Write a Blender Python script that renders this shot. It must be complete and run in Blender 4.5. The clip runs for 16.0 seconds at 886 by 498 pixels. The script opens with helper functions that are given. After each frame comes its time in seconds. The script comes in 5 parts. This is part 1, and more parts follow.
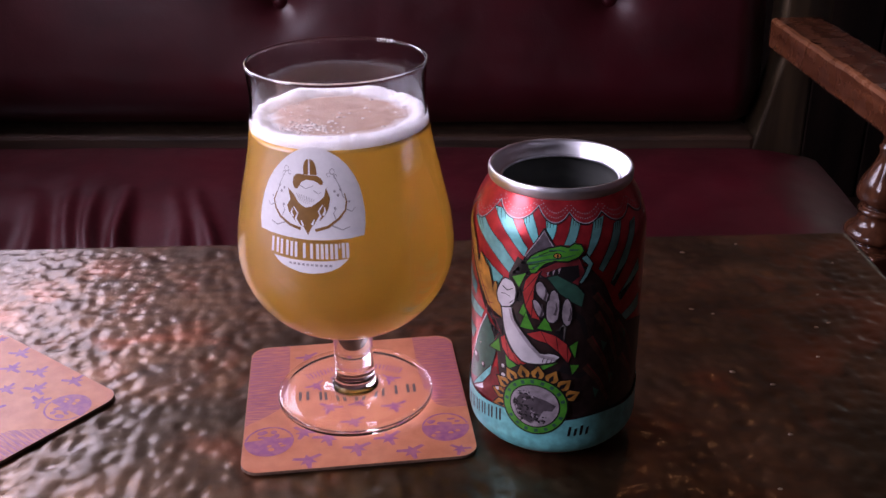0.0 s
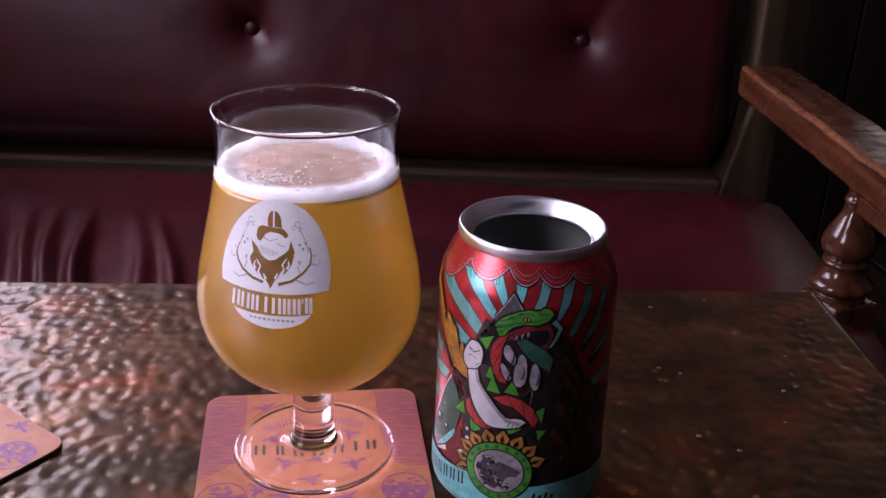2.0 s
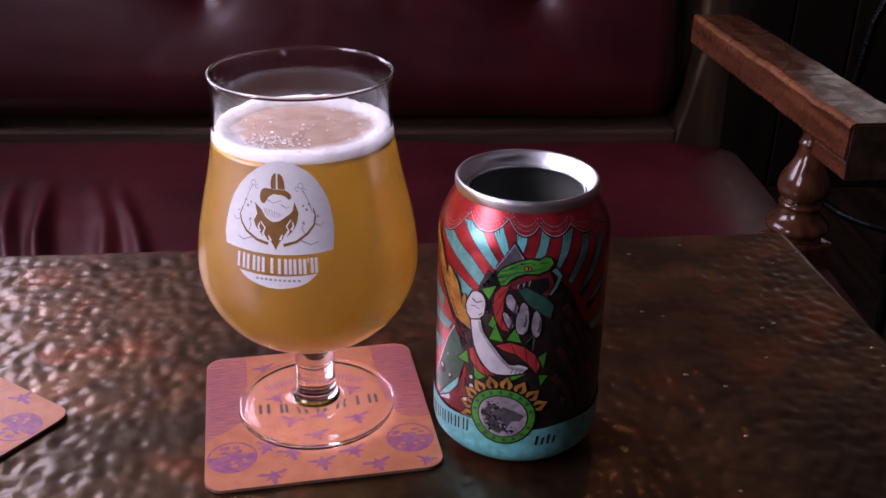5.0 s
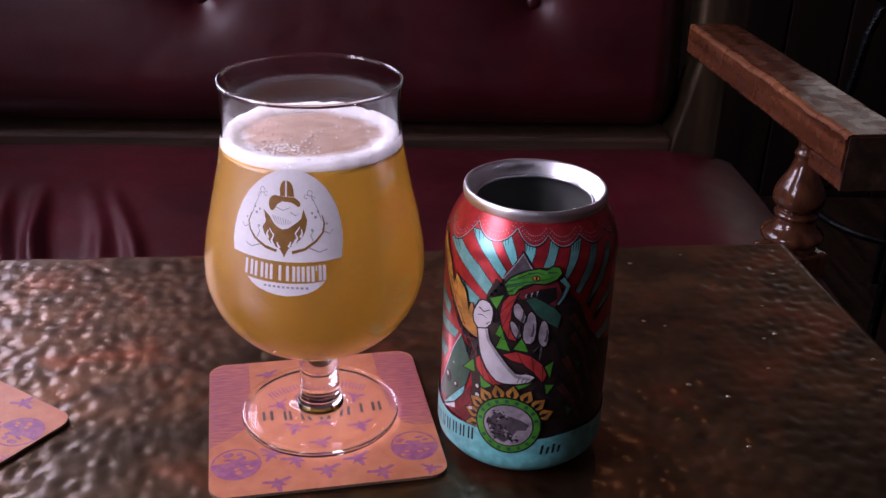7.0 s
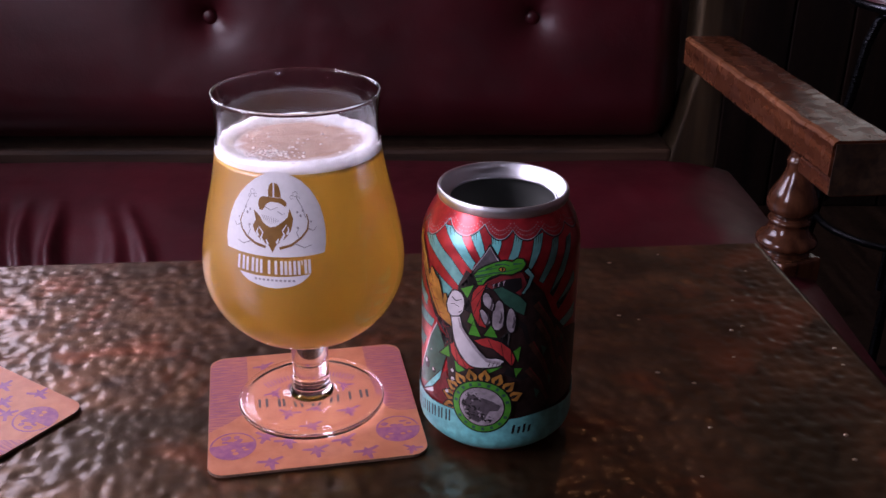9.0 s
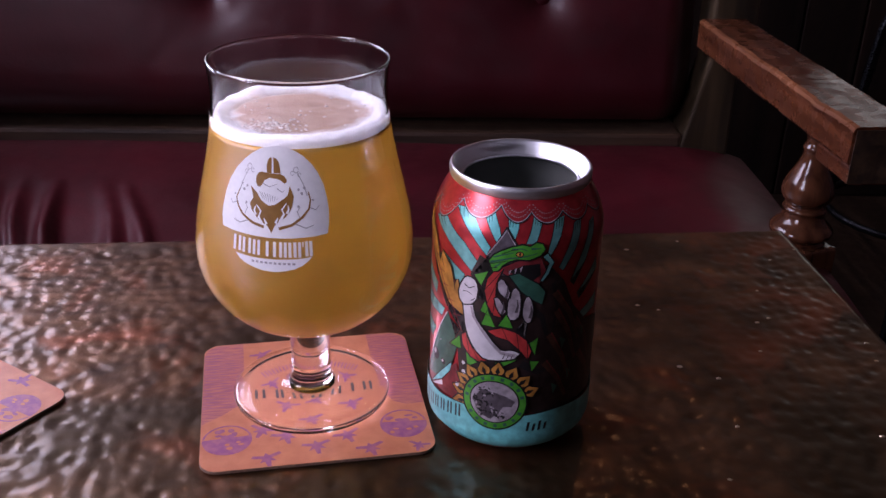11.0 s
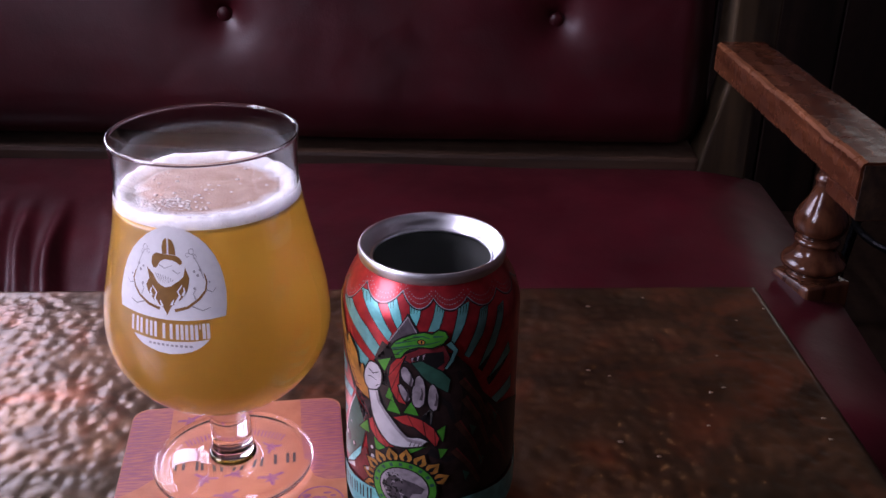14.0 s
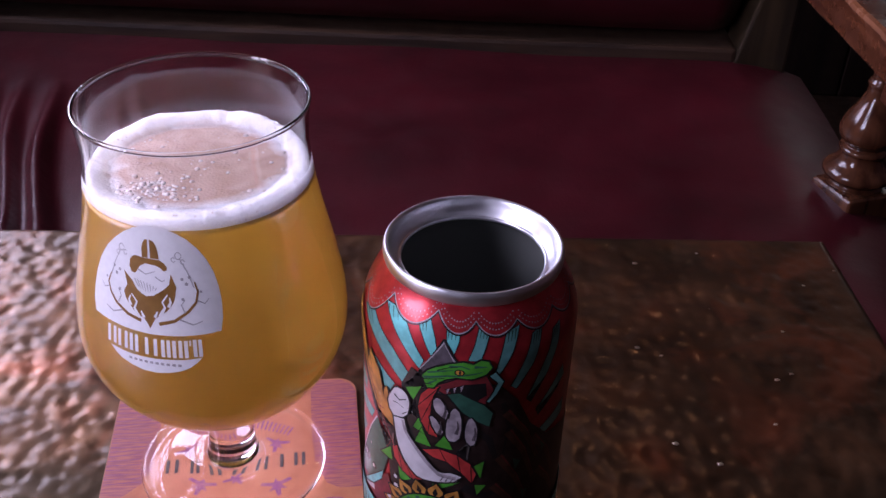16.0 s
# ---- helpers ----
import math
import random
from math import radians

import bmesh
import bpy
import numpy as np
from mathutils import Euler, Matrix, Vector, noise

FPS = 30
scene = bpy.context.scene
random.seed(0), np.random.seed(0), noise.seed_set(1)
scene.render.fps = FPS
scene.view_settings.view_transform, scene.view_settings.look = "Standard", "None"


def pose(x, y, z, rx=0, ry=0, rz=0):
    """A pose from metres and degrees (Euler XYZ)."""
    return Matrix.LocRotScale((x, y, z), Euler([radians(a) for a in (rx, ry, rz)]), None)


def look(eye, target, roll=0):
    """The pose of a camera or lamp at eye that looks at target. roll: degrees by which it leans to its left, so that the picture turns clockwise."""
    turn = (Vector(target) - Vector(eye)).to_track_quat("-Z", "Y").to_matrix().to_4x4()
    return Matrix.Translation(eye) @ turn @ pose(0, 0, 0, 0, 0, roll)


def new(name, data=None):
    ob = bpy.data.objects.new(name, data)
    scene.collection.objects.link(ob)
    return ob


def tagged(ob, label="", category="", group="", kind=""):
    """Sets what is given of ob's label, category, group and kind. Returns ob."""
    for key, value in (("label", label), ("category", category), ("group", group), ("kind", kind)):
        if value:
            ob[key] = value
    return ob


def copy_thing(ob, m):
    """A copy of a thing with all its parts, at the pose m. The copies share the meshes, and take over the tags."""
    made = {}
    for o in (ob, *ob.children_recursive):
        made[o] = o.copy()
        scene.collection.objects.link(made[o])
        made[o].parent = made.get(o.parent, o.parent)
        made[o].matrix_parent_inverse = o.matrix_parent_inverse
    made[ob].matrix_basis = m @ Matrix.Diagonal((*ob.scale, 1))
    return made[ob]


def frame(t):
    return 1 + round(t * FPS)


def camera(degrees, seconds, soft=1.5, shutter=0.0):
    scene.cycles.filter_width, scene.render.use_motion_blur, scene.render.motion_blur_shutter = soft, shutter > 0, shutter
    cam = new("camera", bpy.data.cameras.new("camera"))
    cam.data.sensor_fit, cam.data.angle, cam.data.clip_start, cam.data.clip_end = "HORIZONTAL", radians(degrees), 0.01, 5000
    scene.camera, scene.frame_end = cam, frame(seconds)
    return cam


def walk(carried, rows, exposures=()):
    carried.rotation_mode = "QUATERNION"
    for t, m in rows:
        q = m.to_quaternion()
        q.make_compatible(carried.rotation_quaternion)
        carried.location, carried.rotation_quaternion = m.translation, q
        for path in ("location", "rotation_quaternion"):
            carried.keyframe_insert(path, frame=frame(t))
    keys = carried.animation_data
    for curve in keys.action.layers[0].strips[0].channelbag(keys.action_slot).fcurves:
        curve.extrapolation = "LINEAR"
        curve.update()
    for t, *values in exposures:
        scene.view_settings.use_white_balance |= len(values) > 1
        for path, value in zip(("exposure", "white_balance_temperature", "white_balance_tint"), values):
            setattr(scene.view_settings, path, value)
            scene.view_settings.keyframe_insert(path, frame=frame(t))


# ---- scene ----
cam = camera(48.0, 16.0)
PATH = [
    (0, (0.207, 0.163, 0.997), (0.084, 1.962, 0.132), -0.8),
    (0.5, (0.206, 0.18, 0.991), (0.106, 1.993, 0.151), 0.8),
    (1, (0.203, 0.19, 0.989), (0.122, 2.014, 0.174), 1.9),
    (1.5, (0.206, 0.194, 0.986), (0.139, 2.021, 0.174), 2.4),
    (2, (0.205, 0.177, 1.003), (0.151, 2.003, 0.187), 2.1),
    (2.5, (0.189, 0.142, 1.015), (0.18, 1.96, 0.181), 1.2),
    (3, (0.181, 0.13, 1.017), (0.269, 1.934, 0.157), 1.5),
    (3.5, (0.189, 0.135, 1.017), (0.294, 1.927, 0.134), 1.1),
    (4, (0.191, 0.161, 1.005), (0.236, 1.954, 0.121), 0.3),
    (6.3, (0.182, 0.169, 1.005), (0.243, 1.958, 0.113), 1.6),
    (6.5, (0.182, 0.168, 1.006), (0.244, 1.961, 0.122), 1.5),
    (7, (0.181, 0.168, 1.006), (0.246, 1.964, 0.129), 1.8),
    (7.5, (0.183, 0.167, 1.007), (0.249, 1.965, 0.132), 1.9),
    (8, (0.19, 0.135, 1.024), (0.239, 1.938, 0.159), 0.3),
    (8.2, (0.192, 0.131, 1.02), (0.232, 1.942, 0.172), 0.7),
    (10.5, (0.198, 0.152, 1.007), (0.217, 1.957, 0.147), 0.5),
    (11, (0.193, 0.16, 1.0), (0.222, 1.958, 0.125), 1.4),
    (11.5, (0.198, 0.161, 1.001), (0.22, 1.944, 0.096), 1.1),
    (12, (0.196, 0.16, 1.005), (0.218, 1.936, 0.086), 1.4),
    (12.5, (0.198, 0.145, 1.013), (0.229, 1.922, 0.095), 1.5),
    (13, (0.207, 0.108, 1.03), (0.222, 1.887, 0.116), 1.1),
    (13.5, (0.22, 0.098, 1.032), (0.196, 1.891, 0.147), 0.6),
    (14, (0.243, 0.186, 1.021), (0.18, 1.985, 0.149), 0.9),
    (14.5, (0.243, 0.267, 1.018), (0.199, 1.903, -0.095), 0.7),
    (15, (0.235, 0.302, 1.019), (0.201, 1.931, -0.122), 1.6),
    (15.5, (0.230, 0.305, 1.018), (0.184, 1.926, -0.138), 1.7),
    (16, (0.228, 0.266, 1.028), (0.164, 1.918, -0.082), 2.2),
]
BALANCE = [(0, -0.04, 6600, 12), (8.2, -0.04, 6600, 12), (10.5, -0.02, 6320, 11), (14, 0, 6300, 10), (15, 0, 6250, 12), (16, -0.03, 6040, 13)]
walk(cam, [(t, look(eye, target, roll)) for t, eye, target, roll in PATH], BALANCE)

# ---- light ----
world = bpy.data.worlds.new("sky")
scene.world = world
world.use_nodes = True
wn = world.node_tree.nodes
sky = wn.new("ShaderNodeTexSky")
sky.sky_type, sky.sun_disc = "NISHITA", False
sky.sun_elevation, sky.sun_rotation = radians(35), radians(250)
wn["Background"].inputs["Strength"].default_value = 0.08
world.node_tree.links.new(sky.outputs[0], wn["Background"].inputs["Color"])
scene.view_settings.exposure = 0.0


def window_light(name, y0, y1, z0, z1, x, power):
    """Daylight that enters by one window opening of the left wall."""
    lamp = bpy.data.lights.new(name, "AREA")
    lamp.shape, lamp.size, lamp.size_y = "RECTANGLE", y1 - y0, z1 - z0
    lamp.energy, lamp.color = power, (0.835, 0.75, 1.0)
    ob = new(name, lamp)
    ob.matrix_world = look((x, (y0 + y1) / 2, (z0 + z1) / 2), (x + 1, (y0 + y1) / 2, (z0 + z1) / 2))
    return ob


WALL_X = -0.88
WINDOWS = [(-0.42, 0.28, 1.0, 2.0), (1.02, 2.56, 1.0, 2.25)]
def north_light(x0, x1, z0, z1, y, power):
    """Daylight by the small window of the far wall, beyond the bench's end."""
    lamp = bpy.data.lights.new("window_light_north", "AREA")
    lamp.shape, lamp.size, lamp.size_y = "RECTANGLE", x1 - x0, z1 - z0
    lamp.energy, lamp.color = power, (1.0, 0.82, 0.64)
    ob = new("window_light_north", lamp)
    ob.matrix_world = look(((x0 + x1) / 2, y, (z0 + z1) / 2), ((x0 + x1) / 2, y - 1, (z0 + z1) / 2))


NORTH_WINDOW = (1.15, 1.75, 0.98, 1.45)
north_light(*NORTH_WINDOW, 2.64, 0.55)
window_light("window_light_near", *WINDOWS[0], WALL_X - 0.06, 42)
window_light("window_light_far", *WINDOWS[1], WALL_X - 0.06, 84)

PENDANT = (0.56, 1.86, 2.15)
lamp = bpy.data.lights.new("pendant_bulb_light", "POINT")
lamp.energy, lamp.color, lamp.shadow_soft_size = 1.0, (1.0, 0.42, 0.18), 0.028
new("pendant_bulb_light", lamp).location = PENDANT

# ---- materials ----


class Mat:
    """A node material with a few short ways to wire textures into its Principled shader."""

    def __init__(self, name, color, rough=0.5, metal=0.0, **more):
        self.m = bpy.data.materials.new(name)
        self.m.use_nodes = True
        self.t = self.m.node_tree
        self.b = self.t.nodes["Principled BSDF"]
        self.b.inputs["Base Color"].default_value = (*color, 1)
        self.b.inputs["Roughness"].default_value = rough
        self.b.inputs["Metallic"].default_value = metal
        for k, v in more.items():
            self.b.inputs[k.replace("_", " ")].default_value = v
        self.co = self.t.nodes.new("ShaderNodeTexCoord").outputs["Object"]

    def link(self, a, b):
        self.t.links.new(a, b)

    def noise(self, scale, detail=3.0, stretch=(1, 1, 1), distort=0.0):
        mp = self.t.nodes.new("ShaderNodeMapping")
        mp.inputs["Scale"].default_value = stretch
        self.link(self.co, mp.inputs["Vector"])
        n = self.t.nodes.new("ShaderNodeTexNoise")
        n.inputs["Scale"].default_value, n.inputs["Detail"].default_value = scale, detail
        n.inputs["Distortion"].default_value = distort
        self.link(mp.outputs[0], n.inputs["Vector"])
        return n.outputs["Fac"]

    def voronoi(self, scale, feature="F1"):
        n = self.t.nodes.new("ShaderNodeTexVoronoi")
        n.feature = feature
        n.inputs["Scale"].default_value = scale
        self.link(self.co, n.inputs["Vector"])
        return n.outputs["Distance"]

    def ramp(self, fac, stops):
        r = self.t.nodes.new("ShaderNodeValToRGB")
        e = r.color_ramp.elements
        while len(e) < len(stops):
            e.new(0.5)
        for el, (p, c) in zip(e, stops):
            el.position = p
            el.color = (*c, 1) if not isinstance(c, (int, float)) else (c, c, c, 1)
        self.link(fac, r.inputs[0])
        return r.outputs[0]

    def mix(self, fac, a, b, blend="MIX"):
        n = self.t.nodes.new("ShaderNodeMix")
        n.data_type, n.blend_type = "RGBA", blend
        for sock, v in ((n.inputs[0], fac), (n.inputs[6], a), (n.inputs[7], b)):
            if isinstance(v, (int, float)):
                sock.default_value = v
            elif isinstance(v, tuple):
                sock.default_value = (*v, 1)
            else:
                self.link(v, sock)
        return n.outputs[2]

    def color(self, out):
        self.link(out, self.b.inputs["Base Color"])
        return self

    def rough(self, out):
        self.link(out, self.b.inputs["Roughness"])
        return self

    def bump(self, out, strength, distance):
        n = self.t.nodes.new("ShaderNodeBump")
        n.inputs["Strength"].default_value, n.inputs["Distance"].default_value = strength, distance
        self.link(out, n.inputs["Height"])
        old = self.b.inputs["Normal"]
        if old.is_linked:
            self.link(old.links[0].from_socket, n.inputs["Normal"])
        self.link(n.outputs[0], old)
        return self


def copper_material():
    k = Mat("hammered_copper", (0.3, 0.15, 0.09), 0.3, 0.87)
    k.b.inputs["Coat Weight"].default_value = 0.36
    k.b.inputs["Coat Roughness"].default_value = 0.10
    big = k.noise(9, 5, distort=0.6)
    mid = k.noise(48, 4, distort=0.4)
    red = k.noise(21, 5, distort=1.0)
    base = k.ramp(mid, [(0.30, (0.062, 0.035, 0.018)), (0.50, (0.125, 0.066, 0.032)), (0.72, (0.21, 0.105, 0.049))])
    warm = k.ramp(red, [(0.52, (0, 0, 0)), (0.66, (1, 1, 1))])
    col = k.mix(warm, base, (0.24, 0.085, 0.038))
    dark = k.ramp(big, [(0.36, (1, 1, 1)), (0.58, (0, 0, 0))])
    k.color(k.mix(dark, col, (0.058, 0.037, 0.018)))
    k.rough(k.ramp(k.noise(70, 4), [(0.3, 0.34), (0.7, 0.52)]))
    k.bump(k.noise(420, 4), 0.25, 0.0004)
    k.bump(k.noise(1500, 2), 0.12, 0.0002)
    k.link(k.b.inputs["Normal"].links[0].from_socket, k.b.inputs["Coat Normal"])
    return k.m


def leather_material():
    k = Mat("oxblood_leather", (0.10, 0.012, 0.018), 0.36)
    k.b.inputs["Specular IOR Level"].default_value = 0.45
    k.b.inputs["Coat Weight"].default_value = 0.2
    k.b.inputs["Coat Roughness"].default_value = 0.28
    k.color(k.ramp(k.noise(7, 5), [(0.3, (0.033, 0.0030, 0.0052)), (0.7, (0.073, 0.0068, 0.0116))]))
    k.rough(k.ramp(k.noise(30, 4), [(0.3, 0.33), (0.75, 0.48)]))
    k.bump(k.voronoi(420), 0.18, 0.0006)
    k.bump(k.noise(16, 4), 0.35, 0.006)
    return k.m


def wood_material(name, dark, light, scale=1.0, rough=(0.22, 0.42), along="y", gloss=0.5):
    k = Mat(name, light, 0.3)
    k.b.inputs["Specular IOR Level"].default_value = gloss
    st = {"x": (0.07, 1, 1), "y": (1, 0.07, 1), "z": (1, 1, 0.07)}[along]
    grain = k.noise(75 * scale, 6, st, 0.6)
    ring = k.noise(14 * scale, 3, st, 1.4)
    col = k.ramp(grain, [(0.32, dark), (0.68, light)])
    tone = k.ramp(ring, [(0.3, (0.45, 0.42, 0.40)), (0.7, (1.0, 1.0, 1.0))])
    k.color(k.mix(1.0, col, tone, "MULTIPLY"))
    k.rough(k.ramp(k.noise(40, 4), [(0.3, rough[0]), (0.7, rough[1])]))
    k.bump(grain, 0.22, 0.0012)
    return k.m


def card_material():
    k = Mat("orange_card", (0.62, 0.22, 0.11), 0.42)
    k.color(k.ramp(k.noise(160, 5), [(0.3, (0.55, 0.185, 0.090)), (0.7, (0.66, 0.255, 0.13))]))
    k.bump(k.noise(900, 3), 0.25, 0.0002)
    return k.m


def ink_material(name, a, b, scale=300, rough=0.45, grain=False):
    k = Mat(name, a, rough)
    k.color(k.ramp(k.noise(scale, 4, (1, 9, 1) if grain else (1, 1, 1)), [(0.38, a), (0.62, b)]))
    return k.m


def paint_on_metal(name, color, rough=0.3, metal=0.55, var=0.18):
    k = Mat(name, color, rough, metal)
    lo = tuple(c * (1 - var) for c in color)
    hi = tuple(min(1, c * (1 + var)) for c in color)
    k.color(k.ramp(k.noise(260, 4), [(0.35, lo), (0.65, hi)]))
    k.b.inputs["Coat Weight"].default_value = 0.35
    k.b.inputs["Coat Roughness"].default_value = 0.22
    k.bump(k.noise(500, 3), 0.06, 0.0003)
    return k.m


def metal_material(name, color, rough):
    k = Mat(name, color, rough, 1.0)
    k.rough(k.ramp(k.noise(90, 4, (1, 1, 6)), [(0.3, rough * 0.7), (0.7, rough * 1.3)]))
    return k.m


def glass_material(name="clear_glass", color=(1, 1, 1)):
    k = Mat(name, color, 0.0)
    k.b.inputs["Transmission Weight"].default_value = 1.0
    k.b.inputs["IOR"].default_value = 1.48
    return k.m


def beer_material():
    """Cloudy beer: a rough clear body mixed with light that the haze scatters on through it."""
    k = Mat("hazy_beer", (0.90, 0.50, 0.06), 0.26)
    k.b.inputs["Transmission Weight"].default_value = 0.95
    k.b.inputs["IOR"].default_value = 1.34
    k.b.inputs["Subsurface Weight"].default_value = 1.0
    k.b.inputs["Subsurface Radius"].default_value = (1.0, 0.7, 0.2)
    k.b.inputs["Subsurface Scale"].default_value = 0.08
    k.color(k.ramp(k.noise(25, 2), [(0.3, (0.79, 0.49, 0.085)), (0.7, (0.85, 0.55, 0.115))]))
    haze = k.t.nodes.new("ShaderNodeBsdfTranslucent")
    haze.inputs["Color"].default_value = (0.94, 0.65, 0.18, 1)
    mix = k.t.nodes.new("ShaderNodeMixShader")
    mix.inputs[0].default_value = 0.60
    k.link(k.b.outputs[0], mix.inputs[1])
    k.link(haze.outputs[0], mix.inputs[2])
    # broad, weak gloss added for the window's soft veil on the glass
    veil = k.t.nodes.new("ShaderNodeBsdfGlossy")
    veil.inputs["Color"].default_value = (1, 1, 1, 1)
    veil.inputs["Roughness"].default_value = 0.36
    veiled = k.t.nodes.new("ShaderNodeMixShader")
    veiled.inputs[0].default_value = 0.07
    k.link(mix.outputs[0], veiled.inputs[1])
    k.link(veil.outputs[0], veiled.inputs[2])
    k.link(veiled.outputs[0], k.t.nodes["Material Output"].inputs["Surface"])
    return k.m


def foam_material():
    """White foam that thins to a tan film towards the middle of the glass."""
    k = Mat("beer_foam", (0.90, 0.88, 0.86), 0.55)
    k.b.inputs["Subsurface Weight"].default_value = 0.95
    k.b.inputs["Subsurface Radius"].default_value = (1.0, 0.99, 0.97)
    k.b.inputs["Subsurface Scale"].default_value = 0.012
    flat = k.t.nodes.new("ShaderNodeMapping")
    flat.inputs["Scale"].default_value = (1, 1, 0)
    k.link(k.co, flat.inputs["Vector"])
    far = k.t.nodes.new("ShaderNodeVectorMath")
    far.operation = "LENGTH"
    k.link(flat.outputs[0], far.inputs[0])
    wob = k.t.nodes.new("ShaderNodeMath")
    wob.operation = "MULTIPLY_ADD"
    k.link(k.noise(60, 5, distort=0.8), wob.inputs[0])
    wob.inputs[1].default_value = 0.012
    k.link(far.outputs["Value"], wob.inputs[2])
    scaled = k.t.nodes.new("ShaderNodeMath")
    scaled.operation = "MULTIPLY"
    scaled.inputs[1].default_value = 20.0
    k.link(wob.outputs[0], scaled.inputs[0])
    film = k.ramp(k.noise(110, 5, distort=1.0), [(0.30, (0.44, 0.28, 0.19)), (0.70, (0.58, 0.41, 0.32))])
    white = k.ramp(k.noise(120, 4), [(0.35, (0.91, 0.92, 0.94)), (0.65, (0.95, 0.96, 0.98))])
    thick = k.ramp(scaled.outputs[0], [(0.58, (0, 0, 0)), (0.67, (1, 1, 1))])
    col = k.mix(thick, film, white)
    pits = k.ramp(k.voronoi(480), [(0.10, (1, 1, 1)), (0.22, (0, 0, 0))])
    some = k.ramp(k.noise(55, 2), [(0.50, (0, 0, 0)), (0.58, (1, 1, 1))])
    k.color(k.mix(k.mix(1.0, pits, some, "MULTIPLY"), col, (0.55, 0.47, 0.41)))
    k.bump(k.voronoi(1100), 0.28, 0.0005)
    k.bump(k.noise(240, 4), 0.16, 0.0008)
    return k.m


def plaster_material(name, color):
    k = Mat(name, color, 0.8)
    k.color(k.ramp(k.noise(5, 5), [(0.3, tuple(c * 0.8 for c in color)), (0.7, color)]))
    k.bump(k.noise(80, 4), 0.3, 0.002)
    return k.m


COPPER = copper_material()
LEATHER = leather_material()
ARM_WOOD = wood_material("varnished_arm_wood", (0.052, 0.015, 0.007), (0.145, 0.047, 0.020), 1.0, (0.10, 0.42))
END_WOOD = wood_material("shaded_end_grain", (0.020, 0.012, 0.008), (0.075, 0.042, 0.022), 1.6, (0.4, 0.6), "y")
WORN_LIT_WOOD = wood_material("worn_highlit_edge_wood", (0.13, 0.045, 0.018), (0.30, 0.115, 0.050), 1.0, (0.2, 0.4))
TURNED_WOOD = wood_material("turned_dark_wood", (0.055, 0.019, 0.010), (0.155, 0.060, 0.029), 1.2, (0.08, 0.18), "z")
POST_WOOD = wood_material("worn_post_wood", (0.016, 0.011, 0.006), (0.105, 0.069, 0.034), 0.4, (0.4, 0.6), "z")
TRIM_WOOD = wood_material("worn_trim_wood", (0.040, 0.023, 0.014), (0.110, 0.062, 0.037), 1.0, (0.4, 0.6), "x")
DARK_WOOD = wood_material("dark_panel_wood", (0.008, 0.0048, 0.0035), (0.020, 0.011, 0.0075), 0.6, (0.55, 0.8), "z", 0.15)
FLOOR_WOOD = wood_material("dark_floor_wood", (0.010, 0.006, 0.004), (0.028, 0.016, 0.010), 0.5, (0.35, 0.6), "y", 0.15)
PLASTER = plaster_material("dark_red_plaster", (0.07, 0.030, 0.026))
CEIL = plaster_material("dark_ceiling_plaster", (0.055, 0.047, 0.040))
BLACK = metal_material("black_lacquered_metal", (0.012, 0.012, 0.013), 0.5)
STEEL = metal_material("dull_dark_steel", (0.05, 0.053, 0.06), 0.3)
GLINT_METAL = metal_material("pale_glint_metal", (0.80, 0.66, 0.50), 0.35)
CARD = card_material()
PURPLE = ink_material("purple_ink", (0.30, 0.085, 0.22), (0.42, 0.14, 0.22))
PURPLE_GRAIN = ink_material("purple_grained_ink", (0.38, 0.11, 0.145), (0.56, 0.195, 0.135), 130, 0.45, True)
BLACK_INK = ink_material("black_ink", (0.085, 0.06, 0.06), (0.13, 0.09, 0.08))
CARD_EDGE = ink_material("card_edge", (0.17, 0.10, 0.075), (0.26, 0.16, 0.11), 900)
GLASS = glass_material()
# greyed to take back the doubled light seen under the foot
DIM_STEM_GLASS = glass_material("dim_stem_glass", (0.895, 0.895, 0.905))
BEER = beer_material()
FOAM = foam_material()
BUBBLE = ink_material("foam_bubble", (0.68, 0.56, 0.50), (0.90, 0.84, 0.80), 900, 0.10)
WHITE_PRINT = ink_material("white_glass_print", (0.92, 0.92, 0.94), (0.96, 0.96, 0.98), 500, 0.5)
BROWN_PRINT = ink_material("brown_print_gap", (0.25, 0.125, 0.03), (0.32, 0.165, 0.04), 200, 0.4)
GREY_PRINT = ink_material("grey_fine_print", (0.42, 0.40, 0.42), (0.52, 0.50, 0.52))
CAN_RED = paint_on_metal("can_red", (0.50, 0.035, 0.045), 0.28, 0.6)
CAN_RED_FLAT = paint_on_metal("can_bright_red", (0.52, 0.050, 0.050), 0.34, 0.35)
CAN_TEAL = paint_on_metal("can_teal", (0.16, 0.44, 0.43), 0.34, 0.35)
CAN_PALE_TEAL = paint_on_metal("can_pale_teal", (0.17, 0.57, 0.57), 0.34, 0.2)
CAN_GREEN = paint_on_metal("can_green", (0.075, 0.34, 0.035), 0.36, 0.25)
CAN_DARK_GREEN = paint_on_metal("can_dark_green", (0.035, 0.12, 0.085), 0.36, 0.25)
CAN_GREY = paint_on_metal("can_slate_grey", (0.10, 0.085, 0.10), 0.36, 0.25, 0.35)
CAN_BLACK = paint_on_metal("can_black_ink", (0.012, 0.012, 0.014), 0.36, 0.2)
CAN_WHITE = paint_on_metal("can_white", (0.62, 0.60, 0.64), 0.36, 0.15, 0.08)
CAN_GOLD = paint_on_metal("can_gold", (0.47, 0.22, 0.045), 0.36, 0.3, 0.3)
